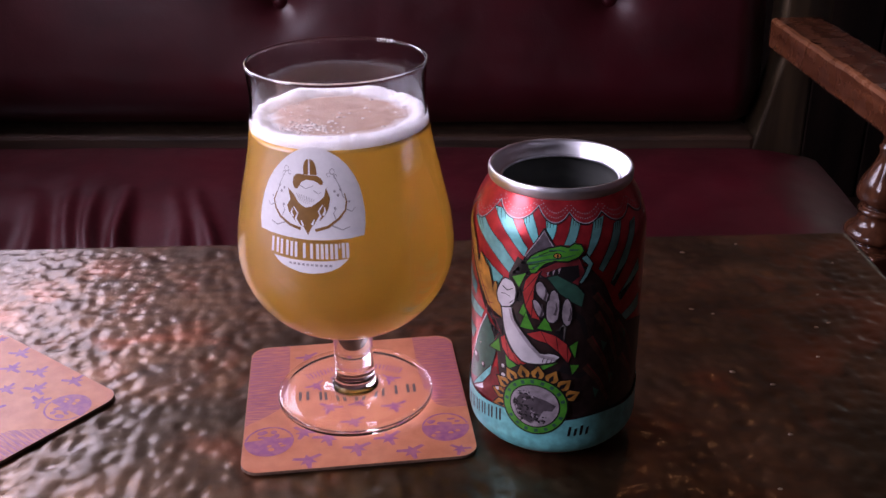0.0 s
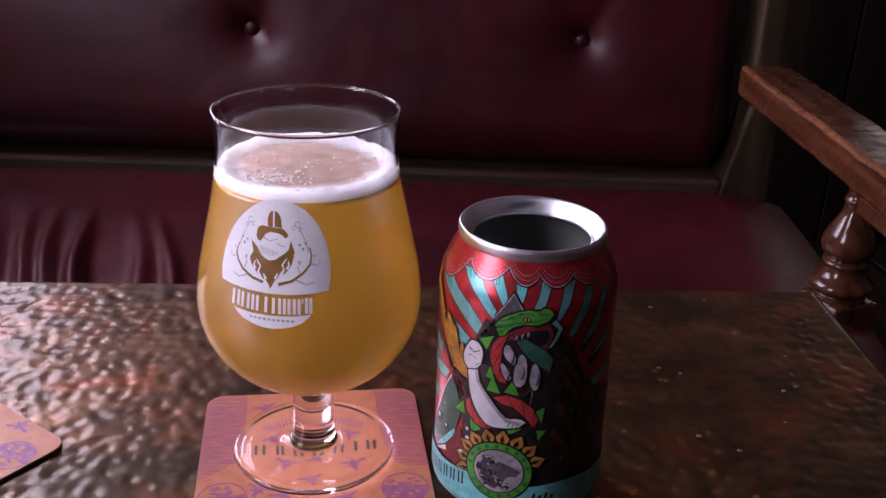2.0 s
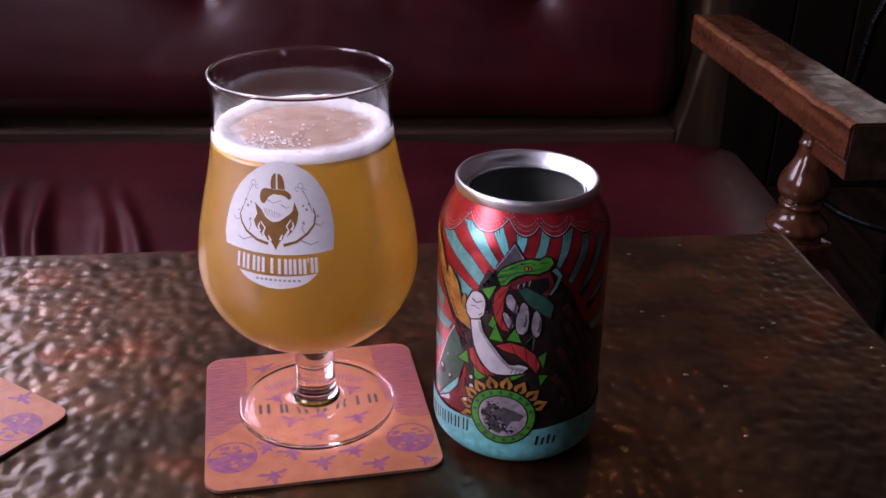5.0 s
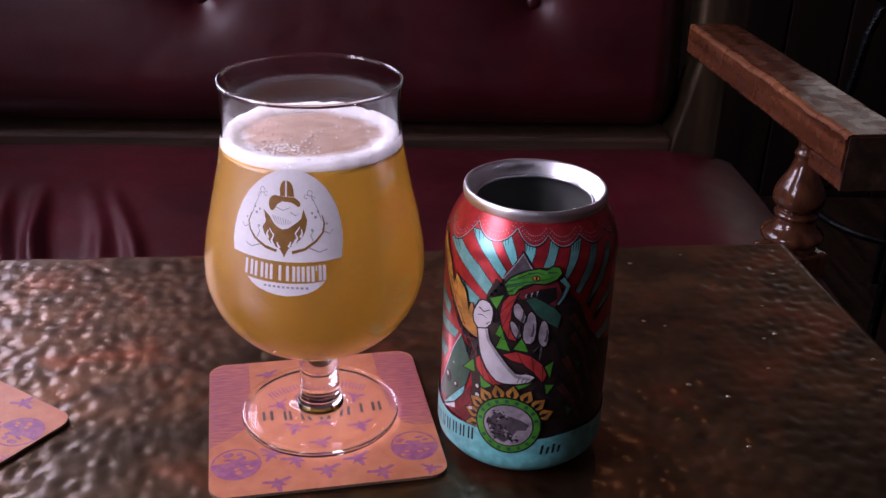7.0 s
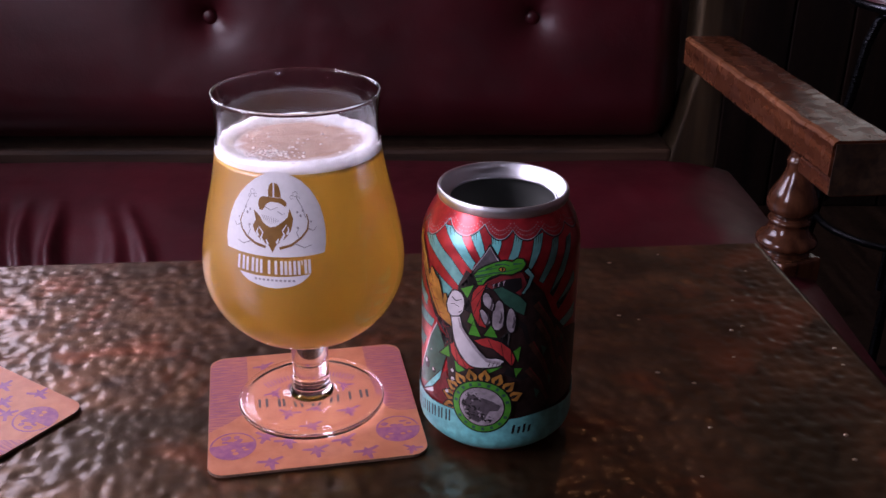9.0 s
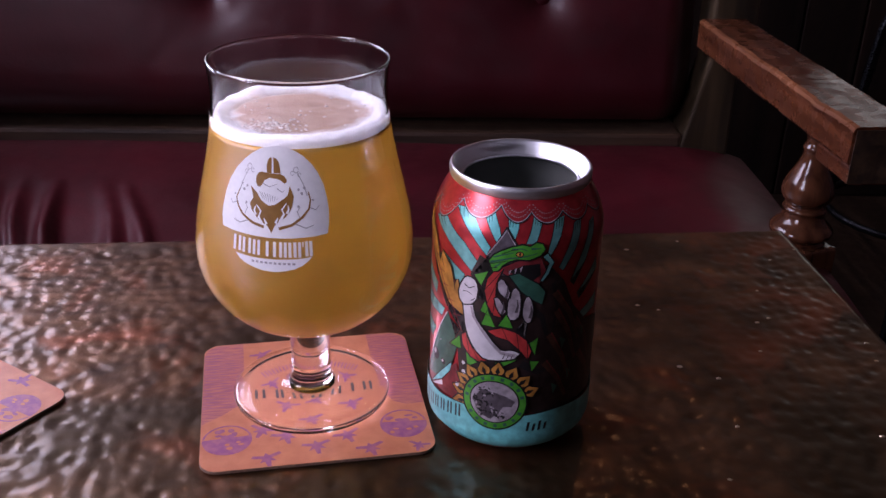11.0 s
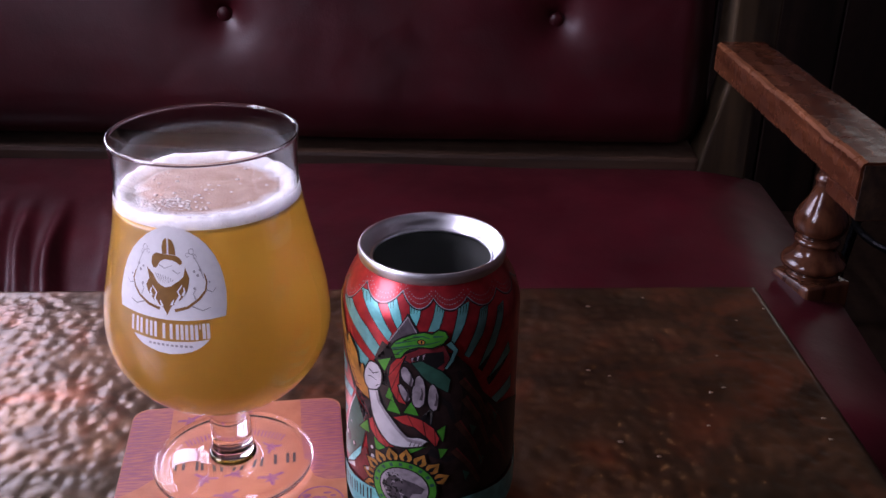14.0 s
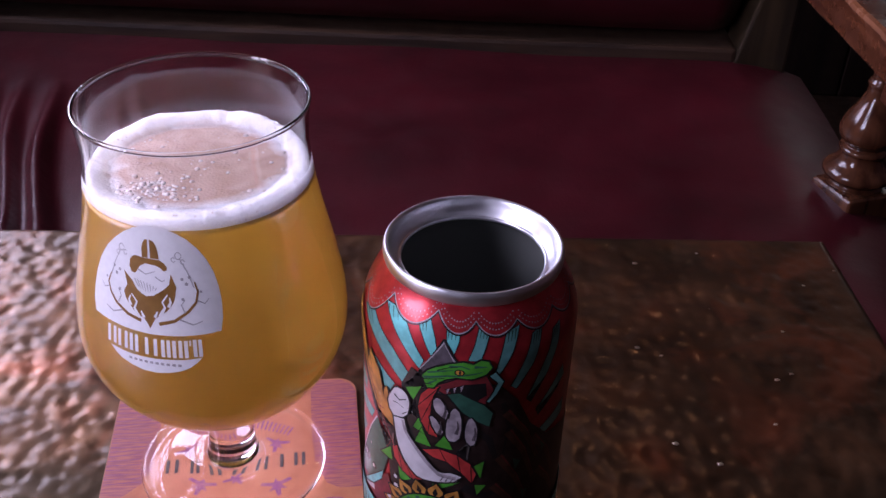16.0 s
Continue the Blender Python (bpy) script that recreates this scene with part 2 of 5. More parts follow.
CAN_MAROON = paint_on_metal("can_maroon", (0.20, 0.028, 0.035), 0.36, 0.3, 0.3)
CAN_SHADE_INK = paint_on_metal("can_shade_ink", (0.030, 0.018, 0.018), 0.36, 0.25, 0.4)
CAN_UMBER = paint_on_metal("can_umber", (0.085, 0.036, 0.024), 0.36, 0.25, 0.4)
CAN_LILAC = paint_on_metal("can_lilac_grey", (0.36, 0.32, 0.36), 0.36, 0.2, 0.3)
ALU = metal_material("brushed_aluminium", (0.80, 0.81, 0.85), 0.40)
CAN_INSIDE = Mat("dark_can_inside", (0.24, 0.25, 0.235), 0.55, 0.3).m
PAPER = ink_material("white_paper", (0.78, 0.78, 0.80), (0.84, 0.84, 0.86))
BLUE_INK = ink_material("blue_violet_ink", (0.10, 0.07, 0.30), (0.16, 0.11, 0.40))

# ---- builders ----


def mesh_of(name, bm, material, smooth=False):
    me = bpy.data.meshes.new(name)
    bm.to_mesh(me)
    bm.free()
    me.materials.append(material)
    if smooth:
        for p in me.polygons:
            p.use_smooth = True
    return me


def thing(name, m, label, category, group="", kind=""):
    ob = new(name)
    ob.matrix_world = m
    ob.empty_display_size = 0.05
    return tagged(ob, label, category, group, kind)


def part(name, bm, material, parent, label="", smooth=False):
    ob = new(name, mesh_of(name, bm, material, smooth))
    ob.parent = parent
    return tagged(ob, label)


def box(bm, x0, x1, y0, y1, z0, z1, bevel=0.0, segments=2):
    made = bmesh.ops.create_cube(bm, size=1)["verts"]
    bmesh.ops.transform(bm, verts=made, matrix=Matrix.Translation(((x0 + x1) / 2, (y0 + y1) / 2, (z0 + z1) / 2)) @ Matrix.Diagonal((x1 - x0, y1 - y0, z1 - z0, 1)))
    if bevel:
        edges = {e for v in made for e in v.link_edges}
        bmesh.ops.bevel(bm, geom=list(edges), offset=bevel, segments=segments, affect="EDGES", profile=0.6)
    return bm


def lathe(profile, steps=96, close=False):
    """A turned mesh from (radius, height) pairs."""
    bm = bmesh.new()
    rings = []
    for r, z in profile:
        if r < 1e-6:
            rings.append([bm.verts.new((0, 0, z))])
        else:
            rings.append([bm.verts.new((r * math.cos(2 * math.pi * i / steps), r * math.sin(2 * math.pi * i / steps), z)) for i in range(steps)])
    pairs = list(zip(rings, rings[1:])) + ([(rings[-1], rings[0])] if close else [])
    for a, b in pairs:
        for i in range(steps):
            j = (i + 1) % steps
            if len(a) == 1 and len(b) == 1:
                continue
            if len(a) == 1:
                bm.faces.new((a[0], b[j], b[i]))
            elif len(b) == 1:
                bm.faces.new((a[i], a[j], b[0]))
            else:
                bm.faces.new((a[i], a[j], b[j], b[i]))
    bmesh.ops.recalc_face_normals(bm, faces=bm.faces)
    return bm


def smooth_profile(points, n=8):
    """Points of a Catmull-Rom curve through (r, z) pairs."""
    out = []
    p = [points[0]] + list(points) + [points[-1]]
    for a, b, c, d in zip(p, p[1:], p[2:], p[3:]):
        for k in range(n):
            t = k / n
            out.append(tuple(0.5 * (2 * b[i] + (c[i] - a[i]) * t + (2 * a[i] - 5 * b[i] + 4 * c[i] - d[i]) * t * t + (3 * b[i] - a[i] - 3 * c[i] + d[i]) * t ** 3) for i in (0, 1)))
    out.append(points[-1])
    return out


def tube(points, radius, sides=10):
    """A bent round bar along a line of points."""
    bm = bmesh.new()
    pts = [Vector(p) for p in points]
    rings = []
    for i, p in enumerate(pts):
        d = (pts[min(i + 1, len(pts) - 1)] - pts[max(i - 1, 0)]).normalized()
        a = d.orthogonal().normalized()
        if rings:
            a = (last - d * last.dot(d)).normalized()
        last = a
        b = d.cross(a)
        rings.append([bm.verts.new(p + radius * (a * math.cos(2 * math.pi * k / sides) + b * math.sin(2 * math.pi * k / sides))) for k in range(sides)])
    for r0, r1 in zip(rings, rings[1:]):
        for k in range(sides):
            bm.faces.new((r0[k], r0[(k + 1) % sides], r1[(k + 1) % sides], r1[k]))
    bm.faces.new(rings[0][::-1])
    bm.faces.new(rings[-1])
    return bm


def polygons(polys, rise=2e-6):
    """Flat filled outlines in one mesh, each a hair above the last."""
    bm = bmesh.new()
    for i, poly in enumerate(polys):
        f = bm.faces.new([bm.verts.new((x, y, rise * i)) for x, y in poly])
        f.normal_update()
        if f.normal.z < 0:
            f.normal_flip()
    bmesh.ops.triangulate(bm, faces=bm.faces[:], ngon_method="EAR_CLIP")
    return bm


def cut(bm, co, no, clear=False):
    bmesh.ops.bisect_plane(bm, geom=bm.verts[:] + bm.edges[:] + bm.faces[:], plane_co=co, plane_no=no, clear_outer=clear)


def wrapped(polys, radius_at, lift, ref, step=2.0, zmin=None, zmax=None):
    """Outlines given as (azimuth in degrees, height in mm), laid round a turned form. ref: mm of arc for one radian."""
    k = ref * math.pi / 180
    bm = polygons([[(a * k, z) for a, z in poly] for poly in polys], 0.002)
    if zmax is not None:
        cut(bm, (0, zmax, 0), (0, 1, 0), True)
    if zmin is not None:
        cut(bm, (0, zmin, 0), (0, -1, 0), True)
    if not bm.verts:
        return bm
    xs = [v.co.x for v in bm.verts]
    ys = [v.co.y for v in bm.verts]
    n = math.ceil((max(xs) - min(xs)) / step)
    for i in range(1, n):
        cut(bm, (min(xs) + (max(xs) - min(xs)) * i / n, 0, 0), (1, 0, 0))
    n = math.ceil((max(ys) - min(ys)) / step)
    for i in range(1, n):
        cut(bm, (0, min(ys) + (max(ys) - min(ys)) * i / n, 0), (0, 1, 0))
    for v in bm.verts:
        a, z = v.co.x / ref, v.co.y
        r = radius_at(z) + lift + v.co.z
        v.co = Vector((r * math.cos(a), r * math.sin(a), z)) * 0.001
    bmesh.ops.recalc_face_normals(bm, faces=bm.faces)
    return bm


def disc_outline(cx, cy, rx, ry=None, n=36, a0=0.0, a1=360.0):
    ry = rx if ry is None else ry
    full = abs(a1 - a0) >= 360
    m = n if full else n + 1
    return [(cx + rx * math.cos(radians(a0 + (a1 - a0) * i / n)), cy + ry * math.sin(radians(a0 + (a1 - a0) * i / n))) for i in range(m)]


def arc_band(cx, cy, r0, r1, a0, a1, n=24, sx=1.0):
    out = [(cx + sx * r1 * math.cos(radians(a0 + (a1 - a0) * i / n)), cy + r1 * math.sin(radians(a0 + (a1 - a0) * i / n))) for i in range(n + 1)]
    return out + [(cx + sx * r0 * math.cos(radians(a1 + (a0 - a1) * i / n)), cy + r0 * math.sin(radians(a1 + (a0 - a1) * i / n))) for i in range(n + 1)]


def stroke(points, w0, w1=None, sx=1.0):
    """An outline of a brush stroke along points, from width w0 to w1. sx: how much x is stretched."""
    w1 = w0 if w1 is None else w1
    left, right = [], []
    n = len(points)
    for i, (x, y) in enumerate(points):
        x0, y0 = points[max(i - 1, 0)]
        x1, y1 = points[min(i + 1, n - 1)]
        dx, dy = (x1 - x0) / sx, y1 - y0
        l = math.hypot(dx, dy) or 1
        w = (w0 + (w1 - w0) * i / (n - 1)) / 2
        left.append((x - dy / l * w * sx, y + dx / l * w))
        right.append((x + dy / l * w * sx, y - dx / l * w))
    return left + right[::-1]


TABLE_Z = 0.75
CORNER = (0.409, 0.711)


def place(x, y, z=0.0, turn=0.0):
    return pose(x, y, z, 0, 0, turn)


# ---- room ----


def room():
    x0, x1, y0, y1, h, w = WALL_X, 2.6, -2.4, 2.6, 2.7, 0.16
    floor = tagged(new("floor", mesh_of("floor", box(bmesh.new(), x0 - w, x1 + w, y0 - w, y1 + w, -0.12, 0), FLOOR_WOOD)), "dark worn wooden floor", "floor", "", "structure")
    # unseen ceiling, kept dark to hold down its reflection in the table
    tagged(new("ceiling", mesh_of("ceiling", box(bmesh.new(), x0 - w, x1 + w, y0 - w, y1 + w, h, h + 0.12), CEIL)), "dark brown plaster ceiling, out of view", "ceiling", "", "structure")
    # unseen walls, kept dark so that little light bounces back
    for name, b in (("wall_south", (x0 - w, x1 + w, y0 - w, y0)), ("wall_east", (x1, x1 + w, y0, y1))):
        tagged(new(name, mesh_of(name, box(bmesh.new(), *b, 0, h), PLASTER)), "dark red plastered pub wall", "wall", "", "structure")
    a, b, c, d = NORTH_WINDOW
    bm = bmesh.new()
    box(bm, x0 - w, a, y1, y1 + w, 0, h)
    box(bm, b, x1 + w, y1, y1 + w, 0, h)
    box(bm, a, b, y1, y1 + w, 0, c)
    box(bm, a, b, y1, y1 + w, d, h)
    tagged(new("wall_north", mesh_of("wall_north", bm, PLASTER)), "dark red plastered wall with a small window", "wall", "", "structure")
    win = thing("window_3", pose(0, y1 + 0.03, 0), "small dark wooden window in the far wall", "window", "", "structure")
    bm = bmesh.new()
    for q in ((a, a + 0.04, c, d), (b - 0.04, b, c, d), (a + 0.04, b - 0.04, c, c + 0.04), (a + 0.04, b - 0.04, d - 0.04, d)):
        box(bm, q[0], q[1], -0.02, 0.0, q[2], q[3])
    part("window_frame", bm, DARK_WOOD, win)
    bm = bmesh.new()
    ys = [y0] + [v for a in WINDOWS for v in a[:2]] + [y1]
    for a, b in zip(ys[::2], ys[1::2]):
        box(bm, x0 - w, x0, a, b, 0, h)
    for a, b, c, d in WINDOWS:
        box(bm, x0 - w, x0, a, b, 0, c)
        box(bm, x0 - w, x0, a, b, d, h)
    tagged(new("wall_west", mesh_of("wall_west", bm, PLASTER)), "dark red plastered wall with two windows", "wall", "", "structure")
    for i, (a, b, c, d) in enumerate(WINDOWS):
        win = thing("window_%d" % (i + 1), pose(x0 - 0.03, 0, 0), "dark wooden pub window with small panes", "window", "", "structure")
        f = 0.05
        bm = bmesh.new()
        box(bm, -0.03, 0.03, a, a + f, c, d)
        box(bm, -0.03, 0.03, b - f, b, c, d)
        box(bm, -0.03, 0.03, a + f, b - f, c, c + f)
        box(bm, -0.03, 0.03, a + f, b - f, d - f, d)
        part("window_frame", bm, DARK_WOOD, win)
        n = 2 if b - a < 1 else 3
        for k in range(1, n):
            y = a + (b - a) * k / n
            part("mullion", box(bmesh.new(), -0.02, 0.02, y - 0.02, y + 0.02, c + f, d - f), DARK_WOOD, win)
        part("transom", box(bmesh.new(), -0.022, 0.018, a + f, b - f, d - 0.42, d - 0.38), DARK_WOOD, win)
        part("window_sill", box(bmesh.new(), -0.02, 0.12, a - 0.04, b + 0.04, c - 0.035, c, 0.006), DARK_WOOD, win)


room()


# ---- table ----


def dimple_heights(xs, ys, spacing, seed):
    """The height of a hammered sheet: a shallow round dent about each jittered centre."""
    rng = np.random.default_rng(seed)
    nx, ny = int((xs[-1] - xs[0]) / spacing) + 4, int((ys[-1] - ys[0]) / spacing) + 4
    jx, jy = rng.uniform(-0.36, 0.36, (ny, nx)), rng.uniform(-0.36, 0.36, (ny, nx))
    dep = rng.uniform(0.35, 1.0, (ny, nx))
    gx, gy = np.meshgrid(xs, ys)
    u, v = (gx - xs[0]) / spacing + 1, (gy - ys[0]) / spacing + 1
    iu, iv = np.floor(u).astype(int), np.floor(v).astype(int)
    h = np.zeros_like(u)
    for a in (-1, 0, 1, 2):
        for b in (-1, 0, 1, 2):
            cu, cv = np.clip(iu + a, 0, nx - 1), np.clip(iv + b, 0, ny - 1)
            d2 = (u - cu - jx[cv, cu]) ** 2 + (v - cv - jy[cv, cu]) ** 2
            h -= dep[cv, cu] * np.exp(-d2 / 0.16)
    return h


def pub_table():
    """A hammered copper top over a wooden core, on a pedestal. The far right corner is the origin."""
    table = thing("pub_table", place(*CORNER, 0, 4.7), "pub table with a hammered, patinated copper top", "table")
    W, D, step = 1.15, 0.70, 0.0011
    xs, ys = np.arange(-W, 0.0001, step), np.arange(-D, 0.0001, step)
    h = 0.00058 * dimple_heights(xs, ys, 0.0072, 4) + 0.0002 * dimple_heights(xs, ys, 0.019, 9)
    h -= np.percentile(h, 97)
    gx, gy = np.meshgrid(xs, ys)
    edge = np.minimum(np.minimum(-gx, gx + W), np.minimum(-gy, gy + D))
    h = h * np.clip(edge / 0.012, 0, 1) - 0.0022 * np.clip(1 - edge / 0.005, 0, 1) ** 2
    n, m = len(xs), len(ys)
    co = np.stack([gx, gy, TABLE_Z + h], -1).reshape(-1, 3).astype(np.float32)
    idx = np.arange(n * m).reshape(m, n)
    quads = np.stack([idx[:-1, :-1], idx[:-1, 1:], idx[1:, 1:], idx[1:, :-1]], -1).reshape(-1, 4)
    me = bpy.data.meshes.new("copper_sheet")
    me.from_pydata(co.tolist(), [], quads.tolist())
    me.polygons.foreach_set("use_smooth", np.ones(len(me.polygons), dtype=bool))
    me.materials.append(COPPER)
    ob = new("copper_sheet", me)
    ob.parent = table
    tagged(ob, "hammered brown copper sheet")
    part("copper_edge", box(bmesh.new(), -W + 0.0002, -0.0002, -D + 0.0002, -0.0002, TABLE_Z - 0.036, TABLE_Z - 0.0045, 0.003), COPPER, table)
    part("core", box(bmesh.new(), -W + 0.02, -0.02, -D + 0.02, -0.02, TABLE_Z - 0.06, TABLE_Z - 0.037), DARK_WOOD, table)
    part("pedestal", lathe([(r, z) for r, z in ((0, 0.05), (0.05, 0.05), (0.06, 0.12), (0.045, 0.3), (0.06, 0.5), (0.05, 0.66), (0.09, 0.685), (0, 0.685))], 24), BLACK, table).location = (-W / 2, -D / 2, 0)
    part("foot_plate", box(bmesh.new(), -W / 2 - 0.25, -W / 2 + 0.25, -D / 2 - 0.2, -D / 2 + 0.2, 0, 0.05, 0.01), BLACK, table)
    # small bright specks modelled for the window's glints along the right edge
    rng = random.Random(5)
    bm = bmesh.new()
    for _ in range(38):
        x, y = -rng.uniform(0.004, 0.12), -rng.uniform(0.01, 0.42)
        s = rng.uniform(0.0006, 0.0012)
        bmesh.ops.create_icosphere(bm, subdivisions=1, radius=s, matrix=Matrix.Translation((x, y, TABLE_Z - 0.0002)) @ Matrix.Diagonal((1.4, 1, 0.4, 1)))
    tagged(part("copper_glints", bm, GLINT_METAL, table, "small bright specks standing in for window glints on the copper"), kind="stuff")


pub_table()


# ---- bench ----


def soft_sheet(xs, ys, fn):
    """A grid whose points fn(x, y) gives."""
    bm = bmesh.new()
    rows = [[bm.verts.new(fn(x, y)) for x in xs] for y in ys]
    for a, b in zip(rows, rows[1:]):
        for i in range(len(xs) - 1):
            bm.faces.new((a[i], a[i + 1], b[i + 1], b[i]))
    return bm


BENCH_TURN = 1.6
BUTTONS = [(-1.045, 0.205), (-0.588, 0.205), (-0.131, 0.205), (0.327, 0.205), (-0.816, 0.40), (-0.36, 0.40), (0.098, 0.40)]


def bench():
    """The bench's origin lies on the floor below the front of its backrest."""
    b = thing("booth_bench", place(0.02, 1.53, 0, BENCH_TURN), "oxblood red leather booth bench with buttoned backrest and wooden arm", "bench")
    x0, x1 = -0.86, 0.635
    folds = [(-0.435, 0.030, 0.010), (-0.388, 0.016, 0.009), (-0.340, 0.009, 0.012), (-0.311, 0.009, 0.013), (-0.274, 0.010, 0.016), (-0.208, 0.011, 0.007), (-0.174, 0.009, 0.009), (-0.50, 0.02, 0.009), (-0.56, 0.02, 0.008), (-0.62, 0.02, 0.007), (-0.69, 0.02, 0.006)]

    def seat(x, y):
        e = min(y + 0.64, x - x0)
        z = 0.506 - 0.065 * max(0.0, 1 - e / 0.075) ** 2.2 - 0.024 * max(0.0, 1 - (x1 - x) / 0.12) ** 2 - 0.022 * max(0.0, (-0.10 - y) / 0.5) ** 1.6
        s = max(0.0, min(1.0, (-0.15 - y) / 0.18))
        for fx, fw, fh in folds:
            q = fx - 0.30 * (y + 0.32) + 0.006 * math.sin(y * 16 + fx * 31)
            z += 1.5 * s * fh * math.exp(-((x - q) / fw) ** 2)
        z += 0.003 * noise.noise((x * 5, y * 5, 0))
        return (x, y, z)

    fine = [x0 + (x1 - x0) * i / 520 for i in range(521)]
    ys = [-0.64 + 0.64 * i / 50 for i in range(51)]
    bm = soft_sheet(fine, ys, seat)
    part("seat_cushion", bm, LEATHER, b, "smooth red leather seat with pulled creases", True)
    part("seat_box", box(bmesh.new(), x0, x1 - 0.002, -0.635, 0.03, 0.36, 0.446, 0.01), LEATHER, b)
    part("bench_front", box(bmesh.new(), x0, x1 - 0.01, -0.60, 0.03, 0, 0.358), DARK_WOOD, b)

    def back(x, t):
        z = 0.537 + 0.628 * t
        y = 0.015 + 0.13 * t - 0.040 * (1 - (1 - min(t / 0.12, 1)) ** 2.5) - 0.012 * math.sin(math.pi * t)
        e = min(x1 - 0.085 - x, x - x0)
        y += 0.05 * max(0.0, 1 - e / 0.05) ** 2
        for bx, bz in BUTTONS:
            dx, dz = x - bx, (z - 0.505) - bz
            d = math.hypot(dx, dz)
            y += 0.028 * math.exp(-(d / 0.028) ** 1.1)
            for sx in (-1, 1):
                along = (dx * sx * 0.5 + dz * 0.86)
                across = (dx * sx * 0.86 - dz * 0.5)
                if along > 0:
                    y += 0.005 * math.exp(-(across / 0.012) ** 2) * math.exp(-along / 0.05)
        y += 0.0025 * noise.noise((x * 6, z * 6, 3))
        return (x, y, z)

    bx = [x0 + (x1 - 0.085 - x0) * i / 300 for i in range(301)]
    bt = [i / 90 for i in range(91)]
    part("backrest", soft_sheet(bx, bt, back), LEATHER, b, "deep-buttoned red leather backrest", True)
    part("back_board", box(bmesh.new(), x0, x1 - 0.08, 0.075, 0.11, 0.36, 0.56), DARK_WOOD, b)
    part("back_frame", box(bmesh.new(), x0, x1 - 0.08, 0.17, 0.20, 0.36, 1.2), DARK_WOOD, b)
    part("top_rail", box(bmesh.new(), x0, x1 - 0.07, 0.12, 0.21, 1.165, 1.22, 0.01), ARM_WOOD, b)
    part("trim_rail", box(bmesh.new(), x0, x1 - 0.095, -0.012, 0.075, 0.46, 0.524, 0.006), TRIM_WOOD, b, "pale worn wooden strip behind the seat")
    for ux, uz in BUTTONS:
        bm = bmesh.new()
        bmesh.ops.create_uvsphere(bm, u_segments=18, v_segments=10, radius=0.0105, matrix=Matrix.Diagonal((1, 0.55, 1, 1)))
        bz = 0.505 + uz
        t = (bz - 0.537) / 0.628
        o = part("button", bm, LEATHER, b, "", True)
        o.location = (ux, back(ux, t)[1] - 0.006, bz)


bench()


def bench_arm():
    """The open wooden arm at the bench's end; its origin lies below its front left corner."""
    a = thing("bench_arm", place(0.605, 1.079, 0, 5.4), "varnished wooden bench arm on a turned baluster", "armrest")
    bm = bmesh.new()
    n = 60
    rings = []
    for i in range(n + 1):
        y = 0.455 * i / n
        wob = 0.0020 * noise.noise((y * 18, 0, 0)) + 0.0012 * noise.noise((y * 55, 4, 0))
        c = 0.0055
        zt, zb, xl, xr = 0.692 + wob * 0.6, 0.6495, wob, 0.070
        pts = [(xl, zb + c), (xl, zt - c), (xl + c * 0.3, zt - c * 0.3), (xl + c, zt), (xr - c, zt), (xr - c * 0.3, zt - c * 0.3), (xr, zt - c), (xr, zb + c), (xr - c, zb), (xl + c, zb)]
        rings.append([bm.verts.new((x, y, z)) for x, z in pts])
    for r0, r1 in zip(rings, rings[1:]):
        for k in range(len(r0)):
            # bevel faces paler: knocked wear, with the edge's highlight in the colour
            bm.faces.new((r0[k], r0[(k + 1) % len(r0)], r1[(k + 1) % len(r0)], r1[k])).material_index = 1 if k in (1, 2) else 0
    bm.faces.new(rings[0])
    bm.faces.new(rings[-1][::-1])
    bmesh.ops.recalc_face_normals(bm, faces=bm.faces)
    rail = part("arm_rail", bm, ARM_WOOD, a, "worn glossy brown arm rail with a pale knocked edge, its highlight painted in")
    rail.data.materials.append(WORN_LIT_WOOD)
    # end plate in darker wood: end grain, with the end's shade in its colour
    part("end_grain", box(bmesh.new(), 0.003, 0.067, -0.0018, -0.0003, 0.633, 0.689, 0.0), END_WOOD, a, "end grain, darkened for the shade on it")
    part("under_rail", box(bmesh.new(), 0.006, 0.066, 0.001, 0.078, 0.630, 0.6493, 0.003), ARM_WOOD, a, "short block under the rail's front end")
    prof = smooth_profile([(0.030, 0.5030), (0.0265, 0.5060), (0.0285, 0.5085), (0.0345, 0.5125), (0.0365, 0.5175), (0.0340, 0.5225), (0.0270, 0.5290), (0.0235, 0.5360), (0.0235, 0.5400), (0.0255, 0.5435), (0.0240, 0.5465), (0.0208, 0.5485), (0.0225, 0.5515), (0.0275, 0.5570), (0.0298, 0.5655), (0.0268, 0.5780), (0.0190, 0.5930), (0.0142, 0.6045), (0.0128, 0.6125), (0.0145, 0.6180), (0.0118, 0.6235), (0.0118, 0.6300), (0.0150, 0.6350), (0.0158, 0.6410), (0.0140, 0.6493)], 4)
    prof = [(0.0, 0.503)] + prof + [(0.0, 0.6493)]
    part("baluster", lathe(prof, 40), TURNED_WOOD, a, "turned dark wooden baluster", True).location = (0.041, 0.144, 0)
    block = part("baluster_block", box(bmesh.new(), -0.031, 0.031, -0.031, 0.031, 0.4405, 0.5028, 0.005, 3), TURNED_WOOD, a, "square wooden block below the turning")
    block.matrix_local = pose(0.039, 0.138, 0, 0, 0, 18)
    part("side_rail", box(bmesh.new(), 0.012, 0.066, -0.02, 0.45, 0.37, 0.44, 0.004), DARK_WOOD, a)
    part("front_leg", box(bmesh.new(), 0.012, 0.066, 0.12, 0.176, 0.0, 0.369, 0.004), DARK_WOOD, a)
    bm = box(bmesh.new(), 0.020, 0.084, 0.4555, 0.515, 0.66, 1.2, 0.004)
